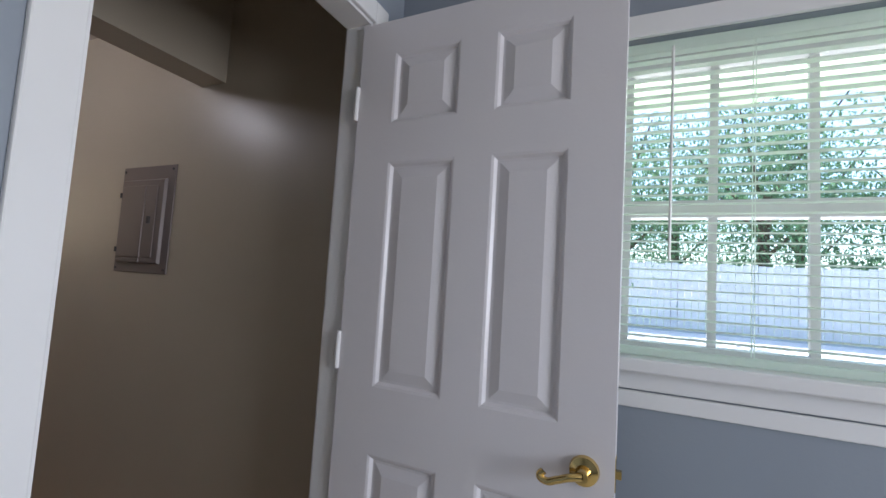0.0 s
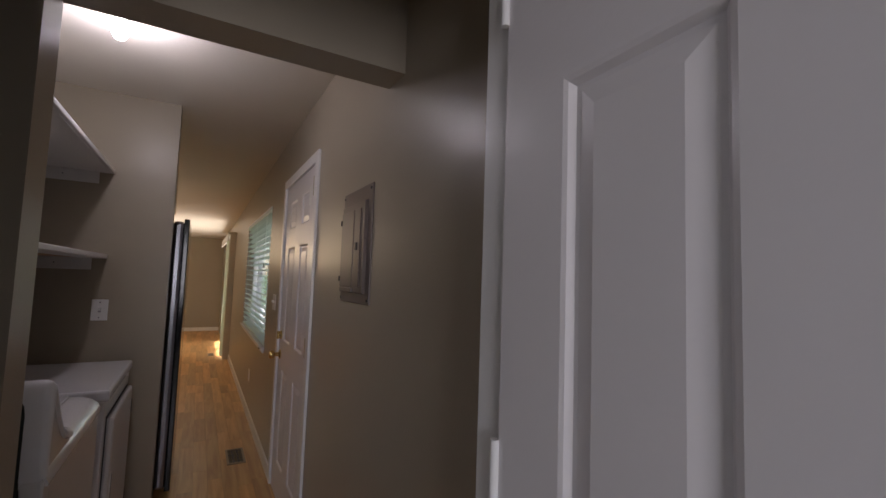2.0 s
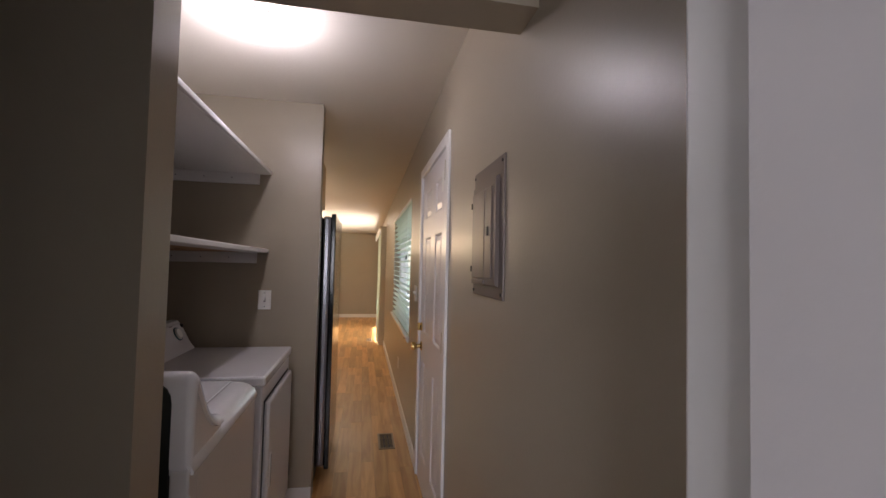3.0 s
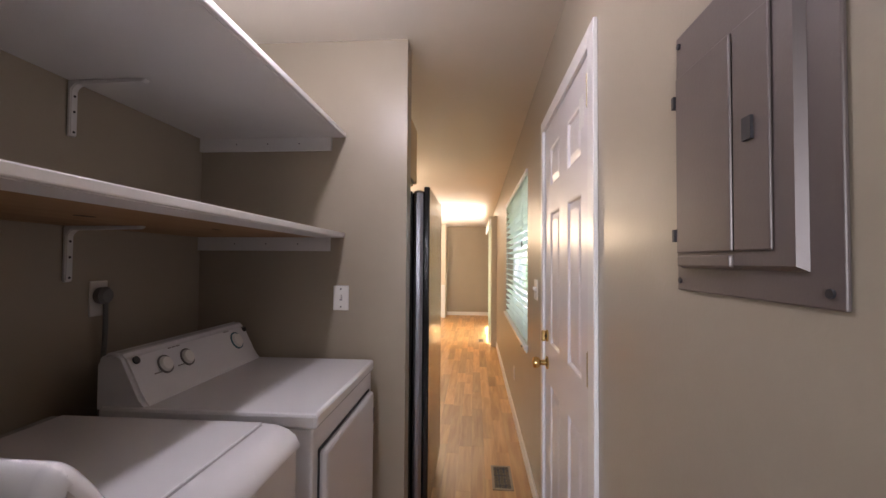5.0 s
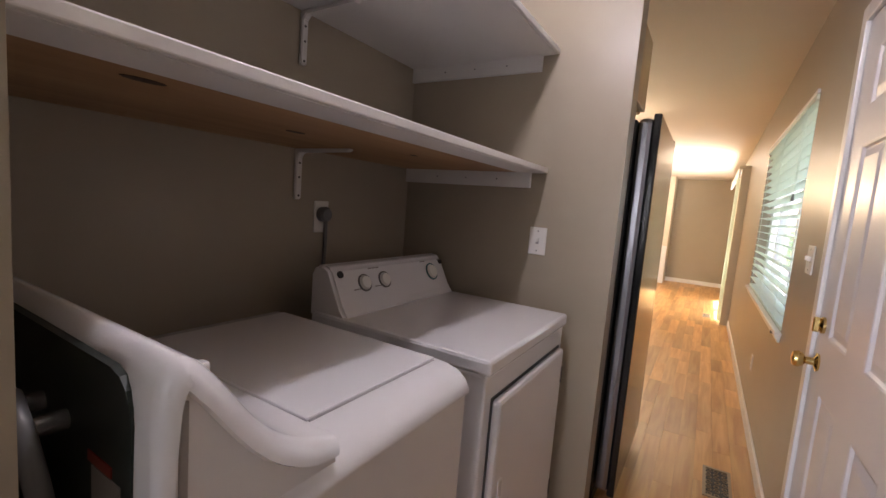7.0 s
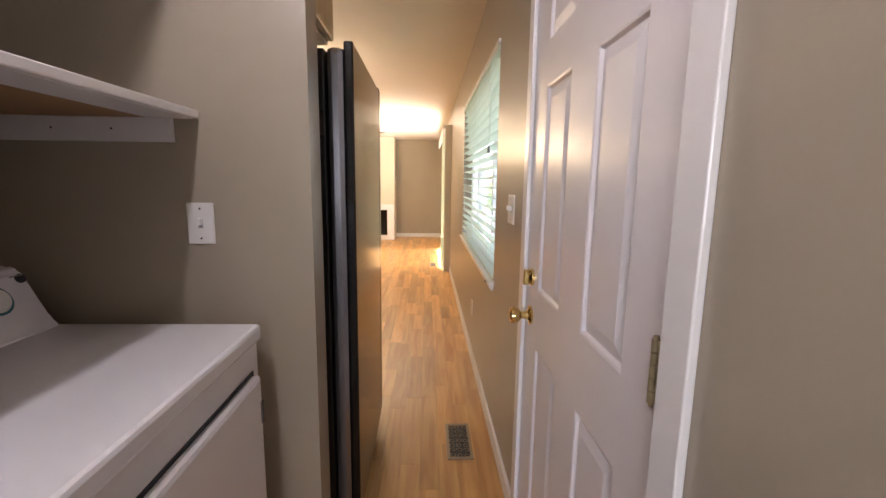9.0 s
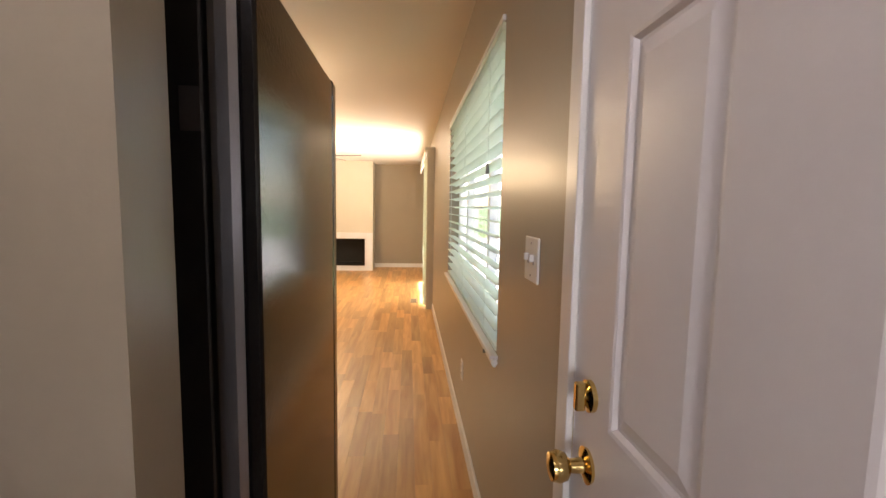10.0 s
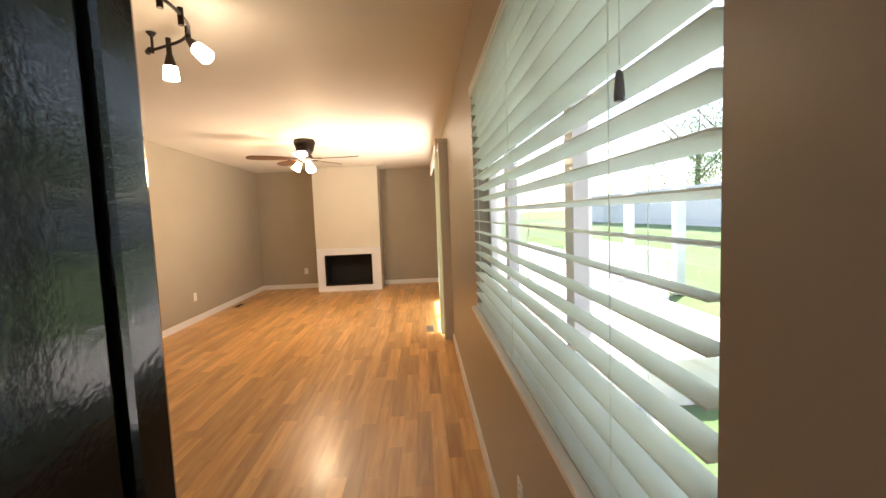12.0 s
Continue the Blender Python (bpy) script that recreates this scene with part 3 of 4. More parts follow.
under(slab("latch", (-2.478, NORTH - 0.024, 1.50), (-2.461, NORTH - 0.020, 1.528), INK, label="black latch"), bp)
under(slab("pull_lip", (-2.655, NORTH - 0.022, 1.345), (-2.51, NORTH - 0.014, 1.362), STEEL, bevel=0.003), bp)
for x in (-2.675, -2.370):
    for z in (1.322, 1.716):
        under(bar("screw", (x, NORTH - 0.009, z), (x, NORTH - 0.006, z), 0.005, INK, n=8), bp)
for z in (1.395, 1.615):
    under(slab("hinge", (-2.668, NORTH - 0.023, z - 0.010), (-2.660, NORTH - 0.015, z + 0.010), INK), bp)

# ---- shelves ----
SH_X0, SH_X1 = PART_X1, NEAR_X0


def shelf(z, raw, label):
    s = thing("wall_shelf", ((SH_X0 + SH_X1) / 2, BACK_Y, z), label, "shelf", "laundry shelves")
    under(slab("board", (SH_X0 + 0.001, BACK_Y + 0.001, z + 0.003), (SH_X1 - 0.001, 0.900, z + 0.019), SHELF), s)
    under(slab("edging", (SH_X0 + 0.001, 0.900, z), (SH_X1 - 0.001, 0.915, z + 0.021), SHELF, bevel=0.003), s)
    under(slab("underside", (SH_X0 + 0.001, BACK_Y + 0.001, z), (SH_X1 - 0.001, 0.79, z + 0.003), raw, label="raw pine underside" if raw == RAWWOOD else ""), s)
    under(slab("front_strip", (SH_X0 + 0.001, 0.79, z - 0.0005), (SH_X1 - 0.001, 0.900, z + 0.003), SHELF), s)
    under(slab("end_cleat", (SH_X0, BACK_Y, z - 0.062), (SH_X0 + 0.018, 0.850, z), SHELF, bevel=0.002), s)
    under(slab("end_cleat", (SH_X1 - 0.018, BACK_Y, z - 0.062), (SH_X1, 0.850, z), SHELF, bevel=0.002), s)
    for y in (0.40, 0.55, 0.70):
        under(bar("nail_hole", (SH_X0 + 0.017, y, z - 0.03), (SH_X0 + 0.0185, y, z - 0.03), 0.003, INK, n=8), s)
    x = -3.20
    b = bmesh.new()
    prism(b, [(BACK_Y, z - 0.18), (BACK_Y + 0.014, z - 0.176), (BACK_Y + 0.014, z - 0.03), (BACK_Y + 0.03, z - 0.014), (BACK_Y + 0.25, z - 0.010), (BACK_Y + 0.26, z - 0.001), (BACK_Y, z - 0.001)], "X", x - 0.013, x + 0.013)
    bmesh.ops.bevel(b, geom=b.edges[:], offset=0.003, segments=2, affect="EDGES")
    under(part("bracket", b, SHELF, label="white metal shelf bracket"), s)
    for dz in (0.05, 0.10, 0.165):
        under(bar("screw", (x, BACK_Y + 0.012, z - dz), (x, BACK_Y + 0.0155, z - dz), 0.004, INK, n=8), s)
    if raw == RAWWOOD:
        for kx, ky2, kr in ((-2.486, 0.726, 0.022), (-2.91, 0.56, 0.020), (-3.35, 0.62, 0.014)):
            k = bmesh.new()
            prism(k, [(kx + kr * 1.5 * math.cos(a * 0.5), ky2 + kr * 0.7 * math.sin(a * 0.5)) for a in range(12)], "Z", z - 0.0008, z + 0.001)
            under(part("knot", k, KNOT, label="dark wood knot"), s)
    return s


shelf(1.455, RAWWOOD, "white painted lower shelf over the machines, bare pine beneath")
shelf(1.918, SHELF, "white painted upper shelf over the machines")

# ---- dryer ----
dr = thing("clothes_dryer", (-3.455, 0.68, 0), "white clothes dryer beside the partition, door slightly proud", "dryer")
DX0, DX1, DY0, DY1, DZ = -3.80, -3.115, 0.42, 1.073, 0.92
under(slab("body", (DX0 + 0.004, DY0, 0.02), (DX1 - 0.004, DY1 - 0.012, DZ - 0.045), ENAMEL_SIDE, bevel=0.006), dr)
under(slab("top", (DX0, DY0, DZ - 0.045), (DX1, DY1, DZ), ENAMEL, bevel=0.010), dr)
bm = bmesh.new()
prism(bm, [(0.40, DZ - 0.02), (0.40, 1.045), (0.42, 1.07), (0.455, 1.078), (0.485, 1.065), (0.545, DZ + 0.025), (0.57, DZ - 0.002), (0.57, DZ - 0.02)], "X", DX0 + 0.01, DX1 - 0.01)
bmesh.ops.bevel(bm, geom=bm.edges[:], offset=0.010, segments=3, affect="EDGES")
con = under(part("console", bm, ENAMEL, smooth=True), dr)
slope = math.degrees(math.atan2(0.065, 0.125))
for x, r, m in ((-3.262, 0.028, GREY_PLASTIC), (-3.368, 0.028, GREY_PLASTIC), (-3.680, 0.034, TEAL)):
    base = Vector((x, 0.511, 1.010))
    n = Vector((0, 0.887, 0.461))
    under(bar("dial_ring", base + n * 0.004, base + n * 0.0075, r + 0.003, m, label="printed dial ring", n=28), dr)
    under(bar("dial", base + n * 0.0075, base + n * 0.016, r * 0.92, PLASTIC, r1=r * 0.75, n=28, label="white dial"), dr)
for x, w in ((-3.21, 0.03), (-3.315, 0.05), (-3.315, 0.03), (-3.62, 0.03), (-3.75, 0.03)):
    base = Vector((x, 0.506, 1.018)) + (Vector((0, -0.461, 0.887)) * (0.036 if w > 0.04 or x < -3.5 else -0.03))
    for k in range(3):
        p = base + Vector(((k - 1) * w * 0.4, 0, 0)) + n * 0.0155
        under(slab("print", p - Vector((w * 0.13, 0.0015, 0.0015)), p + Vector((w * 0.13, 0.0015, 0.0015)), LABELGREY), dr)
for x in (-3.16, -3.765):
    base, n = Vector((x, 0.494, 1.045)), Vector((0, 0.887, 0.461))
    under(bar("badge", base + n * 0.003, base + n * 0.008, 0.012, INK, n=20, label="dark round badge"), dr)
under(slab("door", (DX0 + 0.05, DY1 - 0.012, 0.14), (DX1 - 0.05, DY1 + 0.014, 0.80), ENAMEL_SIDE, bevel=0.012), dr)
under(slab("door_gap", (DX0 + 0.045, DY1 - 0.0125, 0.135), (DX1 - 0.045, DY1 - 0.009, 0.805), INK), dr)
under(slab("handle_recess", (DX1 - 0.11, DY1 + 0.0135, 0.42), (DX1 - 0.085, DY1 + 0.017, 0.56), ENAMEL, bevel=0.0015), dr)
for z in (0.25, 0.70):
    under(slab("hinge", (DX0 + 0.055, DY1 + 0.013, z - 0.03), (DX0 + 0.068, DY1 + 0.017, z + 0.03), SILVER), dr)
for x in (DX0 + 0.06, DX1 - 0.06):
    for y in (DY0 + 0.06, DY1 - 0.08):
        under(bar("foot", (x, y, 0), (x, y, 0.03), 0.02, GREY_PLASTIC), dr)

def swoop_console():
    """The raised washer console: a back ridge that sweeps down to the lid, with a rounded rim along its side."""
    knots = [(-2.354, 0.888), (-2.354, 0.96), (-2.355, 1.03), (-2.357, 1.08), (-2.366, 1.108), (-2.384, 1.121), (-2.405, 1.112), (-2.430, 1.084), (-2.456, 1.048),
             (-2.484, 1.012), (-2.514, 0.982), (-2.548, 0.959), (-2.582, 0.945), (-2.614, 0.936)]
    line = []
    for i in range(len(knots) - 1):
        p0, p1, p2, p3 = (Vector(knots[min(max(i + k, 0), len(knots) - 1)]) for k in (-1, 0, 1, 2))
        for q in range(4):
            u = q / 4
            line.append(0.5 * (2 * p1 + (p2 - p0) * u + (2 * p0 - 5 * p1 + 4 * p2 - p3) * u * u + (3 * p1 - p0 - 3 * p2 + p3) * u ** 3))
    line.append(Vector(knots[-1]))
    bm = bmesh.new()
    end, rings = WY1 + 0.004, []
    for i, p in enumerate(line):
        way = (line[min(i + 1, len(line) - 1)] - line[max(i - 1, 0)]).normalized()
        inward = Vector((-way.y, way.x))
        r = 0.014 + 0.017 * min(1.0, i / 26)
        if i > len(line) - 6:
            r *= 0.75 + 0.05 * (len(line) - 1 - i)
        ring = [bm.verts.new((p.x, WY0, p.y))]
        for k in range(7):
            a = math.pi / 2 * k / 6
            q = p + inward * r * (1 - math.cos(a))
            ring.append(bm.verts.new((q.x, end - r + r * math.sin(a), max(q.y, 0.890))))
        q = p + inward * (r + 0.003)
        ring.append(bm.verts.new((q.x, WY1 - 0.004, max(q.y, 0.887))))
        rings.append(ring)
    for a, b in zip(rings, rings[1:]):
        for k in range(len(a) - 1):
            bm.faces.new((a[k], a[k + 1], b[k + 1], b[k]))
    floor_near = [bm.verts.new((x, WY1 - 0.004, 0.872)) for x in (-2.614, -2.358)]
    bm.faces.new([r[-1] for r in rings] + floor_near)
    floor_far = [bm.verts.new((x, WY0, 0.872)) for x in (-2.614, -2.354)]
    bm.faces.new([r[0] for r in rings] + floor_far)
    bm.faces.new(rings[-1] + [floor_near[0], floor_far[0]])
    bm.faces.new(rings[0] + [floor_near[1], floor_far[1]])
    bmesh.ops.recalc_face_normals(bm, faces=bm.faces)
    return part("console", bm, ENAMEL, smooth=True)


# ---- washer, its back towards the doorway ----
wa = thing("washing_machine", (-2.70, 0.70, 0), "white top-loading washer, its dark hose panel turned to the doorway", "washing machine")
WX0, WX1, WY0, WY1 = -3.03, -2.38, 0.36, 1.055
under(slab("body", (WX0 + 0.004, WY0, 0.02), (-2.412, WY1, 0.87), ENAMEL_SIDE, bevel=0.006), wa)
bm = bmesh.new()
prism(bm, [(WY0, 0.872), (WY0, 0.915), (WY0 + 0.012, 0.925), (WY1 - 0.085, 0.926), (WY1 - 0.055, 0.924), (WY1 - 0.025, 0.915), (WY1 - 0.004, 0.899), (WY1 + 0.008, 0.876), (WY1 + 0.007, 0.868), (WY1 - 0.01, 0.868)], "X", WX0, -2.358)
bmesh.ops.bevel(bm, geom=[e for e in bm.edges if abs(e.verts[0].co.x - e.verts[1].co.x) < 1e-4], offset=0.006, segments=2, affect="EDGES")
under(part("top", bm, ENAMEL, smooth=True), wa)
under(slab("lid", (WX0 + 0.012, WY0 + 0.05, 0.925), (-2.625, WY1 - 0.090, 0.932), ENAMEL, bevel=0.003), wa)
under(slab("lid_seam", (WX0 + 0.02, WY1 - 0.090, 0.9255), (-2.63, WY1 - 0.086, 0.9275), GAP_SHADE), wa)
under(swoop_console(), wa)
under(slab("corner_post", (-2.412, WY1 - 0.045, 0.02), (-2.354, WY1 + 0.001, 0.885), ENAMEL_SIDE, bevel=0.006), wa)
# grey strip in place of a recessed slot, the slot's shade put into its colour
under(slab("side_slot_shade", (-2.388, WY1 - 0.008, 0.955), (-2.378, WY1 - 0.002, 1.078), GAP_SHADE, bevel=0.002), wa)
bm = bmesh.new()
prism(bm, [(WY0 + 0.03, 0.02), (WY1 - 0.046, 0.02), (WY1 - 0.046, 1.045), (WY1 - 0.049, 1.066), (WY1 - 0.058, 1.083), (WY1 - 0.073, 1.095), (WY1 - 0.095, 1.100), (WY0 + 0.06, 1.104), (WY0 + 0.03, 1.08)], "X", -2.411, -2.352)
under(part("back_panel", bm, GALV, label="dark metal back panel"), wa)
under(slab("label", (-2.352, 0.915, 0.885), (-2.3505, 0.985, 0.97), LABELGREY, label="white warning label"), wa)
under(slab("label_band", (-2.352, 0.905, 0.972), (-2.3505, 0.965, 0.985), RED, label="red label band"), wa)
for y, z in ((0.76, 1.0), (0.84, 1.0)):
    under(bar("valve", (-2.352, y, z), (-2.32, y, z), 0.013, SILVER, label="metal water valve"), wa)
under(slab("lid_hinge", (-2.468, 0.935, 1.028), (-2.446, 0.955, 1.072), PLASTIC, bevel=0.004), wa)
for x in (WX0 + 0.06, WX1 - 0.09):
    for y in (WY0 + 0.06, WY1 - 0.06):
        under(bar("foot", (x, y, 0), (x, y, 0.03), 0.02, GREY_PLASTIC), wa)
h = cable("drain_hose", [(-2.325, 0.76, 1.0), (-2.305, 0.83, 1.035), (-2.305, 0.885, 0.99), (-2.31, 0.92, 0.90), (-2.315, 0.92, 0.45), (-2.32, 0.80, 0.012)], 0.012, GREY_PLASTIC)
tagged(h, "grey ribbed drain hose behind the washer", "hose")

# ---- dryer outlet and cord ----
oc = thing("dryer_outlet", (-3.32, BACK_Y, 1.215), "white dryer outlet plate on the laundry wall", "outlet")
under(slab("cover", (-3.355, BACK_Y, 1.155), (-3.285, BACK_Y + 0.006, 1.275), PLASTIC, bevel=0.003), oc)
plug = oc
under(turned("plug", [(0.012, 0.006), (0.028, 0.008), (0.030, 0.03), (0.022, 0.04), (0.005, 0.043)], (-3.32, BACK_Y, 1.225), GREY_PLASTIC, axis="Y"), plug)
under(cable("power_cord", [(-3.32, BACK_Y + 0.03, 1.205), (-3.322, BACK_Y + 0.03, 1.1), (-3.318, BACK_Y + 0.025, 0.95), (-3.32, BACK_Y + 0.03, 0.55)], 0.008, GREY_PLASTIC), plug)

# ---- laundry ceiling light ----
LX, LY = -2.93, 1.03
ll = thing("ceiling_light", (LX, LY, CEIL), "bare bright bulb in a white ceiling holder", "ceiling light")
under(turned("holder", [(0.055, 0.0), (0.05, -0.012), (0.025, -0.02), (0.02, -0.03)], (LX, LY, CEIL), PLASTIC), ll)
under(turned("bulb", [(0.004, -0.025), (0.014, -0.026), (0.016, -0.038), (0.028, -0.06), (0.028, -0.08), (0.017, -0.10), (0.003, -0.106)], (LX, LY, CEIL), BULBCOOL, label="lit frosted bulb"), ll)
lamp("laundry_lamp", "POINT", (LX, LY, CEIL - 0.145), LAUNDRY_W, COOL, 0.03)

# ---- fridge and the cabinet over it ----
fr = thing("refrigerator", (-4.53, 1.0, 0), "black refrigerator with silver door edges beside the partition", "refrigerator")
RX0, RX1, RY = -4.92, -4.104, 1.28
under(slab("body", (RX0 + 0.01, 0.50, 0.03), (RX1 - 0.01, 1.188, 1.71), BLACKSIDE, bevel=0.006), fr)
under(slab("door_core", (RX0 + 0.003, 1.192, 0.08), (RX1 - 0.003, 1.252, 1.715), SILVER, label="silver door edge", bevel=0.02), fr)
under(slab("door_skin", (-4.832, 1.250, 0.07), (RX1, RY, 1.73), BLACK, bevel=0.006, label="black glossy door front"), fr)
under(slab("second_door", (RX0, 1.250, 0.07), (-4.850, RY - 0.002, 1.745), BLACK, bevel=0.010, label="black glossy narrow second door"), fr)
under(slab("hinge_cover", (RX0 + 0.02, 1.14, 1.71), (RX0 + 0.12, 1.27, 1.752), BLACKSIDE, bevel=0.012), fr)
under(slab("kick_plate", (RX0 + 0.01, 1.15, 0.0), (RX1 - 0.01, 1.19, 0.065), BLACKSIDE), fr)
under(slab("side_label", (RX1 - 0.0095, 1.148, 1.445), (RX1 - 0.0085, 1.182, 1.52), SILVER, label="pale printed side label"), fr)
cb = thing("wall_cabinet", (-4.12, 1.0, 1.755), "honey maple cabinet hung over the refrigerator", "kitchen cabinet")
under(slab("carcass", (-4.25, 0.62, 1.755), (PART_X0 - 0.002, 1.172, 2.07), CABINET, bevel=0.002), cb)
under(slab("door", (-4.245, 1.174, 1.765), (-3.99, 1.193, 2.06), CABINET, bevel=0.004), cb)


# ---- floor registers ----
def register(x, y, w, d, label, mats=(VENT_FRAME, VENT)):
    r = thing("floor_register", (x, y, 0), label, "floor vent", "floor vents")
    f = bmesh.new()
    box(f, (x - w / 2, y - d / 2, 0.0), (x + w / 2, y - d / 2 + 0.014, 0.006))
    box(f, (x - w / 2, y + d / 2 - 0.014, 0.0), (x + w / 2, y + d / 2, 0.006))
    box(f, (x - w / 2, y - d / 2 + 0.014, 0.0), (x - w / 2 + 0.016, y + d / 2 - 0.014, 0.006))
    box(f, (x + w / 2 - 0.016, y - d / 2 + 0.014, 0.0), (x + w / 2, y + d / 2 - 0.014, 0.006))
    under(part("frame", f, mats[0]), r)
    # no real opening: a flat dark sheet paints the shade below the grille
    under(slab("well_shade", (x - w / 2 + 0.01, y - d / 2 + 0.01, 0.0004), (x + w / 2 - 0.01, y + d / 2 - 0.01, 0.0012), INK), r)
    g = bmesh.new()
    rng = random.Random(4)
    nx, ny = 7, 3
    for i in range(nx):
        for j in range(ny):
            cx = x - w / 2 + 0.03 + (w - 0.06) * i / (nx - 1)
            cy = y - d / 2 + 0.028 + (d - 0.056) * j / (ny - 1)
            ph = rng.random() * 6
            prev = None
            for k in range(9):
                a = ph + k * 0.75
                rr = 0.007 + 0.0012 * k
                p = (cx + rr * math.cos(a), cy + rr * math.sin(a), 0.004)
                if prev:
                    tube(g, prev, p, 0.002, n=5)
                prev = p
    under(part("scroll_grille", g, mats[1], label="scrolled metal grille"), r)
    return r


register(-4.68, 1.685, 0.30, 0.125, "tan framed floor register with scrolled grille near the outer door", (VENT_FRAME, VENT_FRAME))
register(-9.35, 1.62, 0.26, 0.10, "small floor register by the sliding door", (VENT_FRAME, VENT_FRAME))
register(-11.3, -1.36, 0.26, 0.10, "floor register along the living room wall", (VENT_FRAME, VENT))

# ---- ceiling fan ----
FCX, FCY = -9.8, 0.2
FZ = ceil_at(FCX)
cf = thing("ceiling_fan", (FCX, FCY, FZ), "dark bronze ceiling fan with lit glass shades", "ceiling fan")
under(turned("housing", [(0.12, 0.0), (0.13, -0.03), (0.11, -0.09), (0.10, -0.13), (0.07, -0.17), (0.085, -0.20), (0.085, -0.225), (0.05, -0.25), (0.03, -0.265)], (FCX, FCY, FZ), DARKMETAL), cf)
for k in range(5):
    a = radians(72 * k + 8)
    u, v = Vector((math.cos(a), math.sin(a), 0)), Vector((-math.sin(a), math.cos(a), 0))
    o = Vector((FCX, FCY, FZ - 0.225))
    bm = bmesh.new()
    ring = []
    for s, w in ((0.17, 0.045), (0.24, 0.058), (0.45, 0.07), (0.60, 0.068), (0.65, 0.045), (0.665, 0.0), (0.65, -0.045), (0.60, -0.068), (0.45, -0.07), (0.24, -0.058), (0.17, -0.045)):
        ring.append(o + u * s + v * w + Vector((0, 0, w * 0.18)))
    top = [bm.verts.new(p + Vector((0, 0, 0.004))) for p in ring]
    low = [bm.verts.new(p - Vector((0, 0, 0.004))) for p in ring]
    bm.faces.new(top), bm.faces.new(low)
    for i in range(len(top)):
        bm.faces.new((top[i], top[(i + 1) % len(top)], low[(i + 1) % len(top)], low[i]))
    bmesh.ops.recalc_face_normals(bm, faces=bm.faces)
    under(part("blade", bm, BLADE, label="dark walnut fan blade"), cf)
    under(bar("blade_arm", o + u * 0.08, o + u * 0.20, 0.010, DARKMETAL), cf)
for k in range(3):
    a = radians(120 * k + 40)
    u = Vector((math.cos(a), math.sin(a), 0))
    s = Vector((FCX, FCY, FZ - 0.245))
    under(bar("light_arm", s, s + u * 0.07 + Vector((0, 0, -0.02)), 0.008, DARKMETAL), cf)
    under(bar("shade", s + u * 0.07 + Vector((0, 0, -0.02)), s + u * 0.125 + Vector((0, 0, -0.115)), 0.025, BULB, r1=0.055, label="lit frosted glass shade"), cf)
lamp("fan_lamp", "POINT", (FCX, FCY, FZ - 0.40), LIVING_W, WARM, 0.16)

# ---- track light ----
TC = ceil_at(-6.9)
tl = thing("track_light", (-6.15, 0.62, TC), "dark curved rail light with frosted glass heads, lit", "track light")
TZ = TC - 0.085
under(cable("rail", [(-6.86, 0.17, TZ), (-6.80, 0.29, TZ), (-6.72, 0.42, TZ), (-6.60, 0.51, TZ), (-6.46, 0.548, TZ), (-6.30, 0.55, TZ), (-6.12, 0.50, TZ), (-5.95, 0.42, TZ)], 0.008, DARKMETAL), tl)
for x, y in ((-6.84, 0.20), (-6.00, 0.445)):
    under(bar("stem", (x, y, TZ - 0.02), (x, y, TC), 0.007, DARKMETAL), tl)
    under(bar("canopy", (x, y, TC - 0.02), (x, y, TC), 0.010, DARKMETAL, r1=0.026), tl)
under(bar("end_cap", (-6.875, 0.155, TZ), (-6.845, 0.185, TZ), 0.015, DARKMETAL), tl)
for x, y, dx, dy in ((-6.79, 0.31, 0.0, 0.0), (-6.66, 0.475, 0.02, 0.05)):
    drop = 0.02 if dy else 0.0
    a, b = Vector((x, y, TZ + 0.035)), Vector((x, y, TZ - 0.045 + drop))
    c, d = Vector((x + dx, y + dy, TZ - 0.110 + 1.6 * drop)), Vector((x + dx * 2.0, y + dy * 2.0, TZ - 0.172 + 2.4 * drop))
    under(bar("head_stem", a, b, 0.013, DARKMETAL), tl)
    under(bar("head", b, c, 0.014, DARKMETAL, r1=0.032), tl)
    under(bar("shade", c, d, 0.033, BULB, r1=0.038, label="lit frosted glass shade"), tl)
for x, y in ((-6.46, 0.548), (-6.30, 0.55)):
    under(bar("rail_joint", (x, y, TZ - 0.045), (x, y, TZ + 0.03), 0.013, DARKMETAL), tl)
lamp("track_lamp", "POINT", (-6.55, 0.45, TZ - 0.30), TRACK_W, WARM, 0.16)

# ---- outdoors ----
fixed(slab("ground", (-900, OUT, -0.75), (900, 1500, -0.6), GRASS))
# patio; its unseen near corner is added to bounce light onto the kitchen blind
bm = bmesh.new()
prism(bm, [(-30, OUT), (-6.2, OUT), (-6.2, 2.65), (-8.6, 4.0), (-16.0, 8.4), (-30, 8.4)], "Z", -0.6, -0.57)
fixed(part("patio", bm, CONCRETE))
bm = bmesh.new()
prism(bm, [(OUT, -0.6), (12.9, -0.6), (12.9, 0.47), (11.0, 0.30), (OUT, -0.57)], "X", -6.0, 9)
fixed(part("driveway", bm, CONCRETE))
bm = bmesh.new()
prism(bm, [(8.0, -0.61), (12.9, 0.44), (15.5, 0.44), (20, -0.61)], "X", -34, -8)
prism(bm, [(4.0, -0.61), (11.0, 0.255), (12.9, 0.44), (15.5, 0.44), (20, -0.61)], "X", -8, 18)
fixed(part("lawn_bank", bm, GRASS))
# unseen overhangs, added to block the sun; the deep one shades the kitchen blind
fixed(slab("unseen_eave", (WEST - 0.5, OUT, 2.32), (-4.6, OUT + 0.66, 2.40), WHITE))
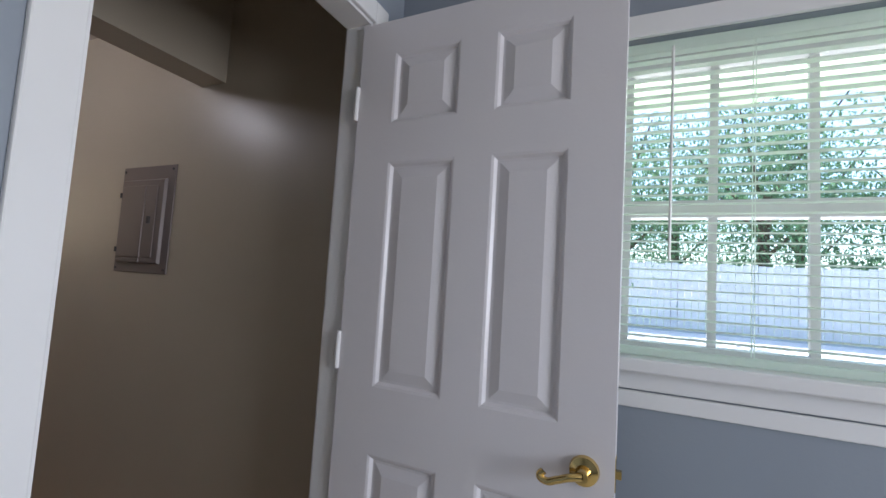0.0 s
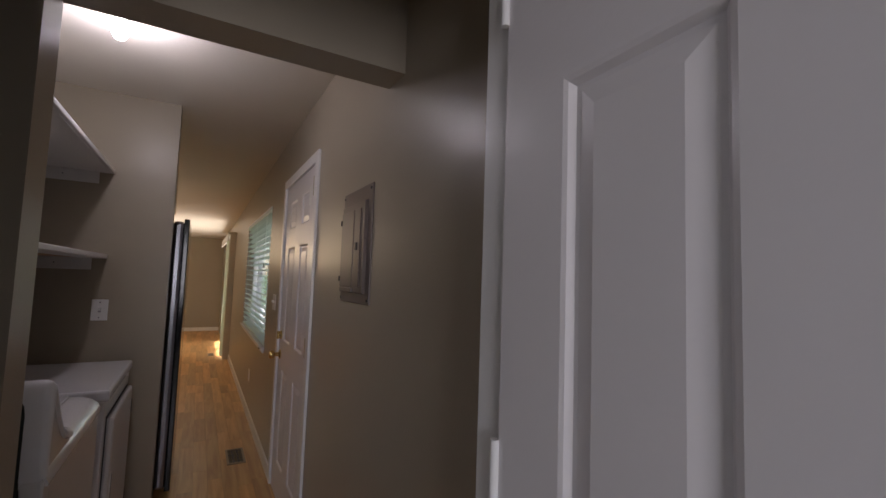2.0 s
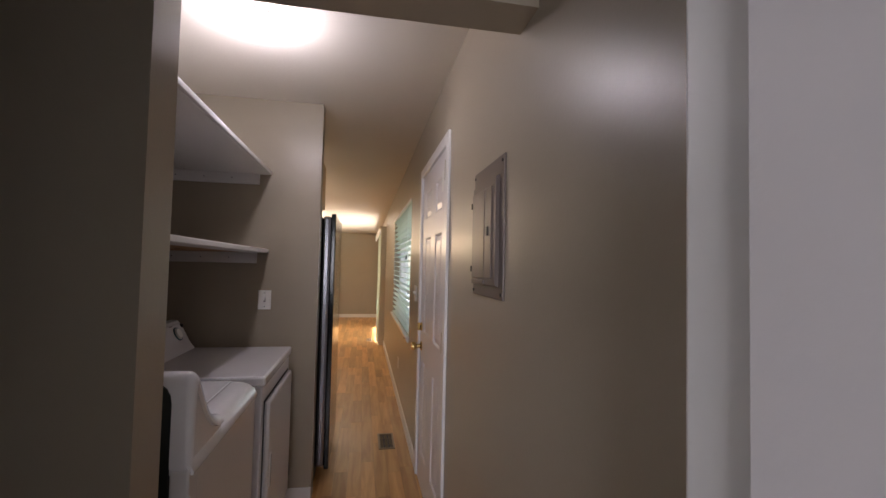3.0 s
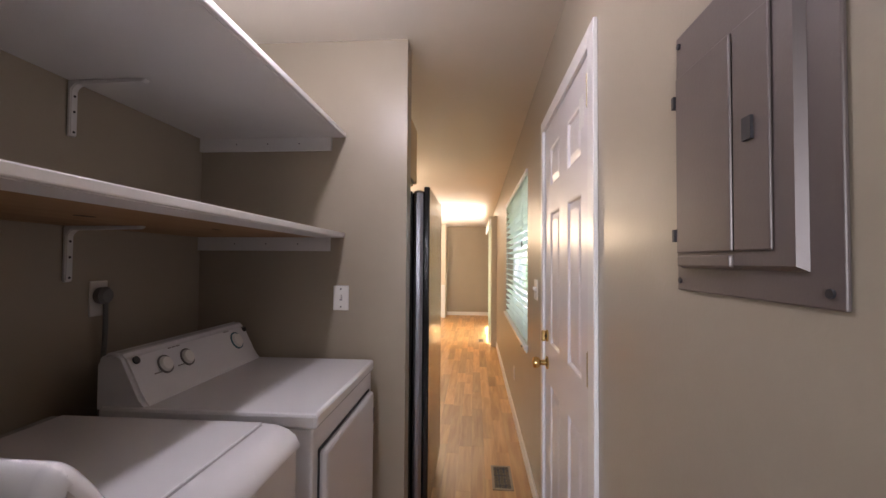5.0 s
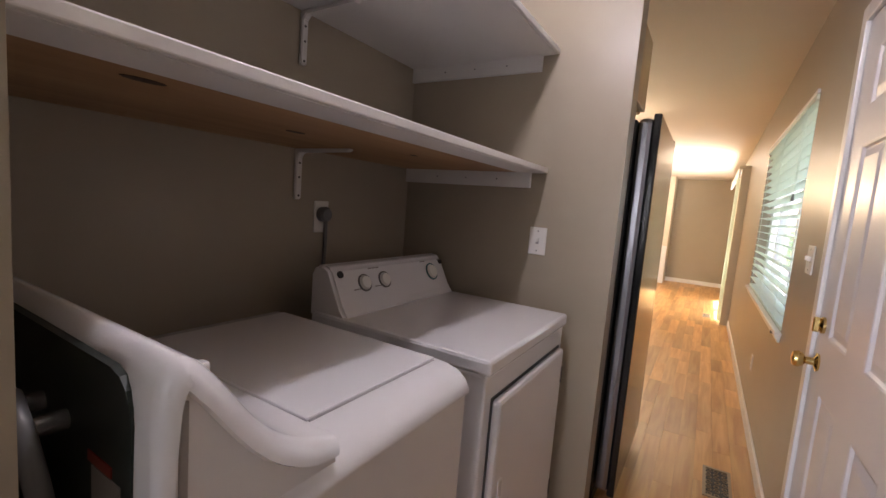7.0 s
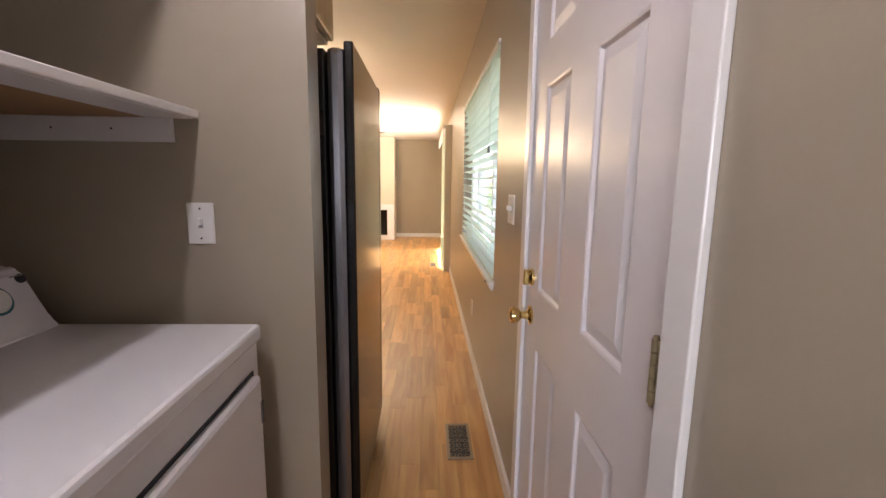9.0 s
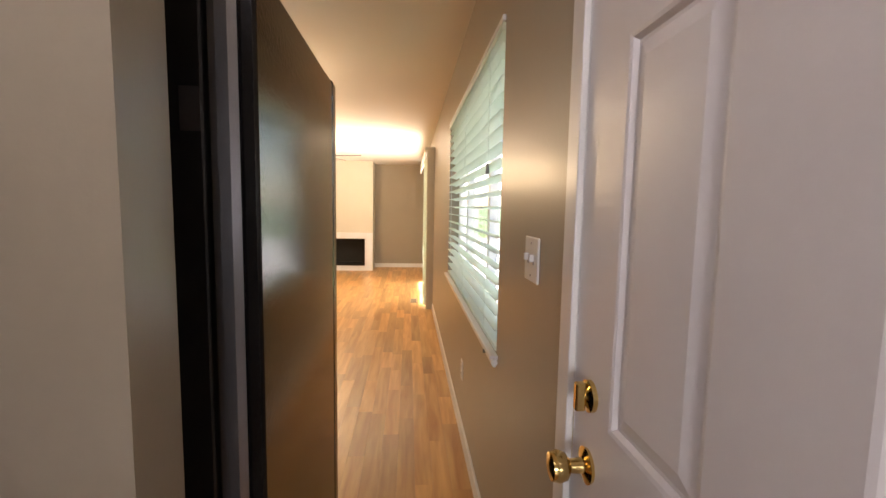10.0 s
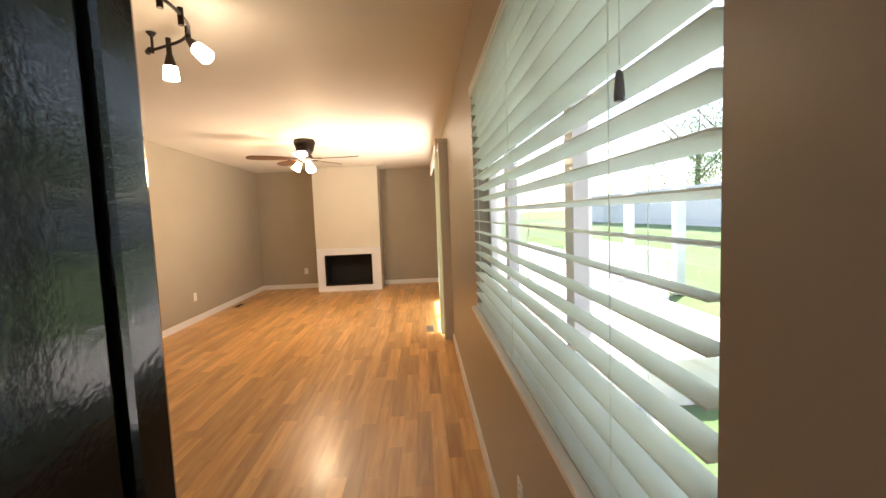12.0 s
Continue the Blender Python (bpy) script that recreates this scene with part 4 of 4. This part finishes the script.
fixed(slab("unseen_eave", (-4.6, OUT, 2.32), (2.2, OUT + 0.14, 2.40), WHITE))
aw = thing("window_awning", (-0.4, OUT, 2.3), "pale awning with a scalloped edge over the bedroom window", "awning")
bm = bmesh.new()
prism(bm, [(OUT + 0.01, 2.29), (2.55, 2.085), (2.55, 2.095), (OUT + 0.01, 2.30)], "X", -1.9, 1.3)
under(part("canopy", bm, AWNING), aw)
bm = bmesh.new()
edge = [(-1.9, 2.09)]
for k in range(16):
    edge += [(-1.9 + k * 0.2 + s * 0.05, 2.045 - 0.02 * math.sin(math.pi * s / 4)) for s in (0, 1, 2, 3)]
edge += [(1.3, 2.045), (1.3, 2.09)]
prism(bm, edge, "Y", 2.55, 2.556)
under(part("scalloped_edge", bm, AWNING), aw)
for x in (-1.9, -0.3, 1.29):
    under(bar("strut", (x, OUT + 0.01, 2.12), (x, 2.53, 2.08), 0.008, RAILWHITE, n=8), aw)
# added deck, its pale sunlit boards bounce light up to the living room ceiling
dk = thing("deck", (-10.2, 3.6, -0.57), "pale board deck added outside the sliding glass door", "deck")
for k in range(22):
    under(slab("deck_board", (-13, OUT + 0.035 + k * 0.145, -0.13), (-8.2, OUT + 0.172 + k * 0.145, -0.10), CONCRETE), dk)
for x in (-12.9, -10.6, -8.3):
    under(slab("joist", (x - 0.04, OUT + 0.035, -0.57), (x + 0.04, OUT + 3.2, -0.131), CONCRETE), dk)
fixed(slab("siding", (WEST - 0.12, OUT + 0.02, -0.6), (1.72, OUT + 0.03, -0.1), SIDING))
rl = thing("porch_railing", (-16.5, 7.0, -0.57), "white painted porch railing with square balusters and posts", "railing")
under(slab("top_rail", (-20, 6.96, 0.28), (-13.3, 7.04, 0.33), RAILWHITE), rl)
under(slab("bottom_rail", (-20, 6.97, -0.48), (-13.3, 7.03, -0.43), RAILWHITE), rl)
for i in range(44):
    x = -19.9 + i * 0.15
    under(slab("baluster", (x - 0.02, 6.98, -0.43), (x + 0.02, 7.02, 0.28), RAILWHITE), rl)
for x in (-20, -15.5, -13.3):
    under(slab("post", (x - 0.09, 6.9, -0.57), (x + 0.09, 7.1, 2.3), RAILWHITE), rl)
fn = thing("fence", (-5, 13, 0.43), "weathered grey board fence along the garden", "fence")
first = slab("board", (-0.07, -0.01, 0), (0.07, 0.01, 1.72), FENCE, fn)
for i in range(300):
    o = first if i == 0 else new("board", first.data)
    o.parent = fn
    o.location = (-30 + i * 0.15, 0, 0.02 * math.sin(i * 1.7))


def tree(x, y, h, r, seed, label):
    rng = random.Random(seed)
    t = thing("tree", (x, y, -0.6 if y > 19 else 0.15), label, "tree", "garden trees")
    b = bmesh.new()
    tube(b, (0, 0, 0), (0.1, 0, h * 0.55), 0.22, 0.12, 10)
    for k in range(6):
        a = k * 1.05 + rng.random()
        tube(b, (0.08, 0, h * (0.3 + 0.04 * k)), (r * 0.6 * math.cos(a), r * 0.6 * math.sin(a), h * (0.55 + 0.06 * k)), 0.07, 0.02, 6)
    part("trunk", b, BARK, t)
    verts, faces = [], []
    clumps = [(rng.gauss(0, r * 0.42), rng.gauss(0, r * 0.42), h * 0.50 + rng.gauss(0, h * 0.20), r * rng.uniform(0.18, 0.4)) for _ in range(60)]
    for cx, cy, cz, cr in clumps:
        for _ in range(150):
            p = Vector((cx, cy, cz)) + Vector([rng.gauss(0, cr * 0.5) for _ in range(3)])
            e = Euler([rng.random() * 6.3 for _ in range(3)])
            s = rng.uniform(0.04, 0.085)
            n = len(verts)
            for q in ((-s, 0, 0), (0, -s * 0.5, 0.02), (s, 0, 0), (0, s * 0.5, 0.02)):
                verts.append(p + (e.to_matrix() @ Vector(q)))
            faces.append((n, n + 1, n + 2, n + 3))
    me = bpy.data.meshes.new("crown")
    me.from_pydata(verts, [], faces)
    me.materials.append(LEAF)
    c = new("crown", me)
    c.parent = t
    return t


for i, (x, y, h, r) in enumerate(((-1.5, 15, 7, 3.0), (2.5, 16, 8, 3.4), (-6, 17, 8, 3.2), (-11, 16, 7, 3.0), (-16, 18, 8, 3.5), (-26, 18, 8, 3.5), (-31, 19, 9, 4), (7, 17, 7, 3.0), (-21, 17, 8, 3.5), (0.5, 20, 10, 4), (-3.8, 21, 10, 4.0), (-9, 22, 10, 4), (-14, 22, 11, 4), (5, 22, 10, 4))):
    tree(x, y, h, r, i + 3, "leafy green garden tree behind the fence")

# ---- floorboards ----
PW = 0.088
rng = random.Random(11)
shared, rest = {}, bmesh.new()
planks = []
row, y = 0, SOUTH
while y < NORTH - 0.001:
    w = min(PW, NORTH - y)
    x = WEST - rng.random() * 0.9
    while x < BED_X:
        l = rng.choice((0.38, 0.5, 0.62, 0.8, 1.0))
        a, b = max(x, WEST), min(x + l, BED_X)
        if b - a > 0.02:
            planks.append((a, b, y, y + w))
        x += l
    y += PW
near = sorted(planks, key=lambda p: abs((p[0] + p[1]) / 2 + 6.0) + abs((p[2] + p[3]) / 2 - 1.5) * 1.6)
flr = bpy.data.objects["floor"]
verts, faces = [], []
for i, (a, b, c, d) in enumerate(near):
    g = 0.0003
    if i < 300:
        key = (round(b - a, 3), round(d - c, 3))
        if key not in shared:
            bm = bmesh.new()
            box(bm, (-(b - a) / 2 + g, -(d - c) / 2 + g, -0.012), ((b - a) / 2 - g, (d - c) / 2 - g, 0.0))
            me = bpy.data.meshes.new("plank")
            bm.to_mesh(me)
            bm.free()
            me.materials.append(OAK)
            shared[key] = me
        o = new("plank", shared[key])
        o.parent = flr
        o.location = ((a + b) / 2, (c + d) / 2, 0)
    else:
        n = len(verts)
        for z in (-0.012, 0.0):
            verts += [(a + g, c + g, z), (b - g, c + g, z), (b - g, d - g, z), (a + g, d - g, z)]
        faces += [tuple(n + k for k in f) for f in ((4, 5, 6, 7), (0, 1, 5, 4), (1, 2, 6, 5), (2, 3, 7, 6), (3, 0, 4, 7))]
me = bpy.data.meshes.new("planks")
me.from_pydata(verts, [], faces)
me.materials.append(OAK)
tagged(new("planks", me), kind="stuff").parent = flr
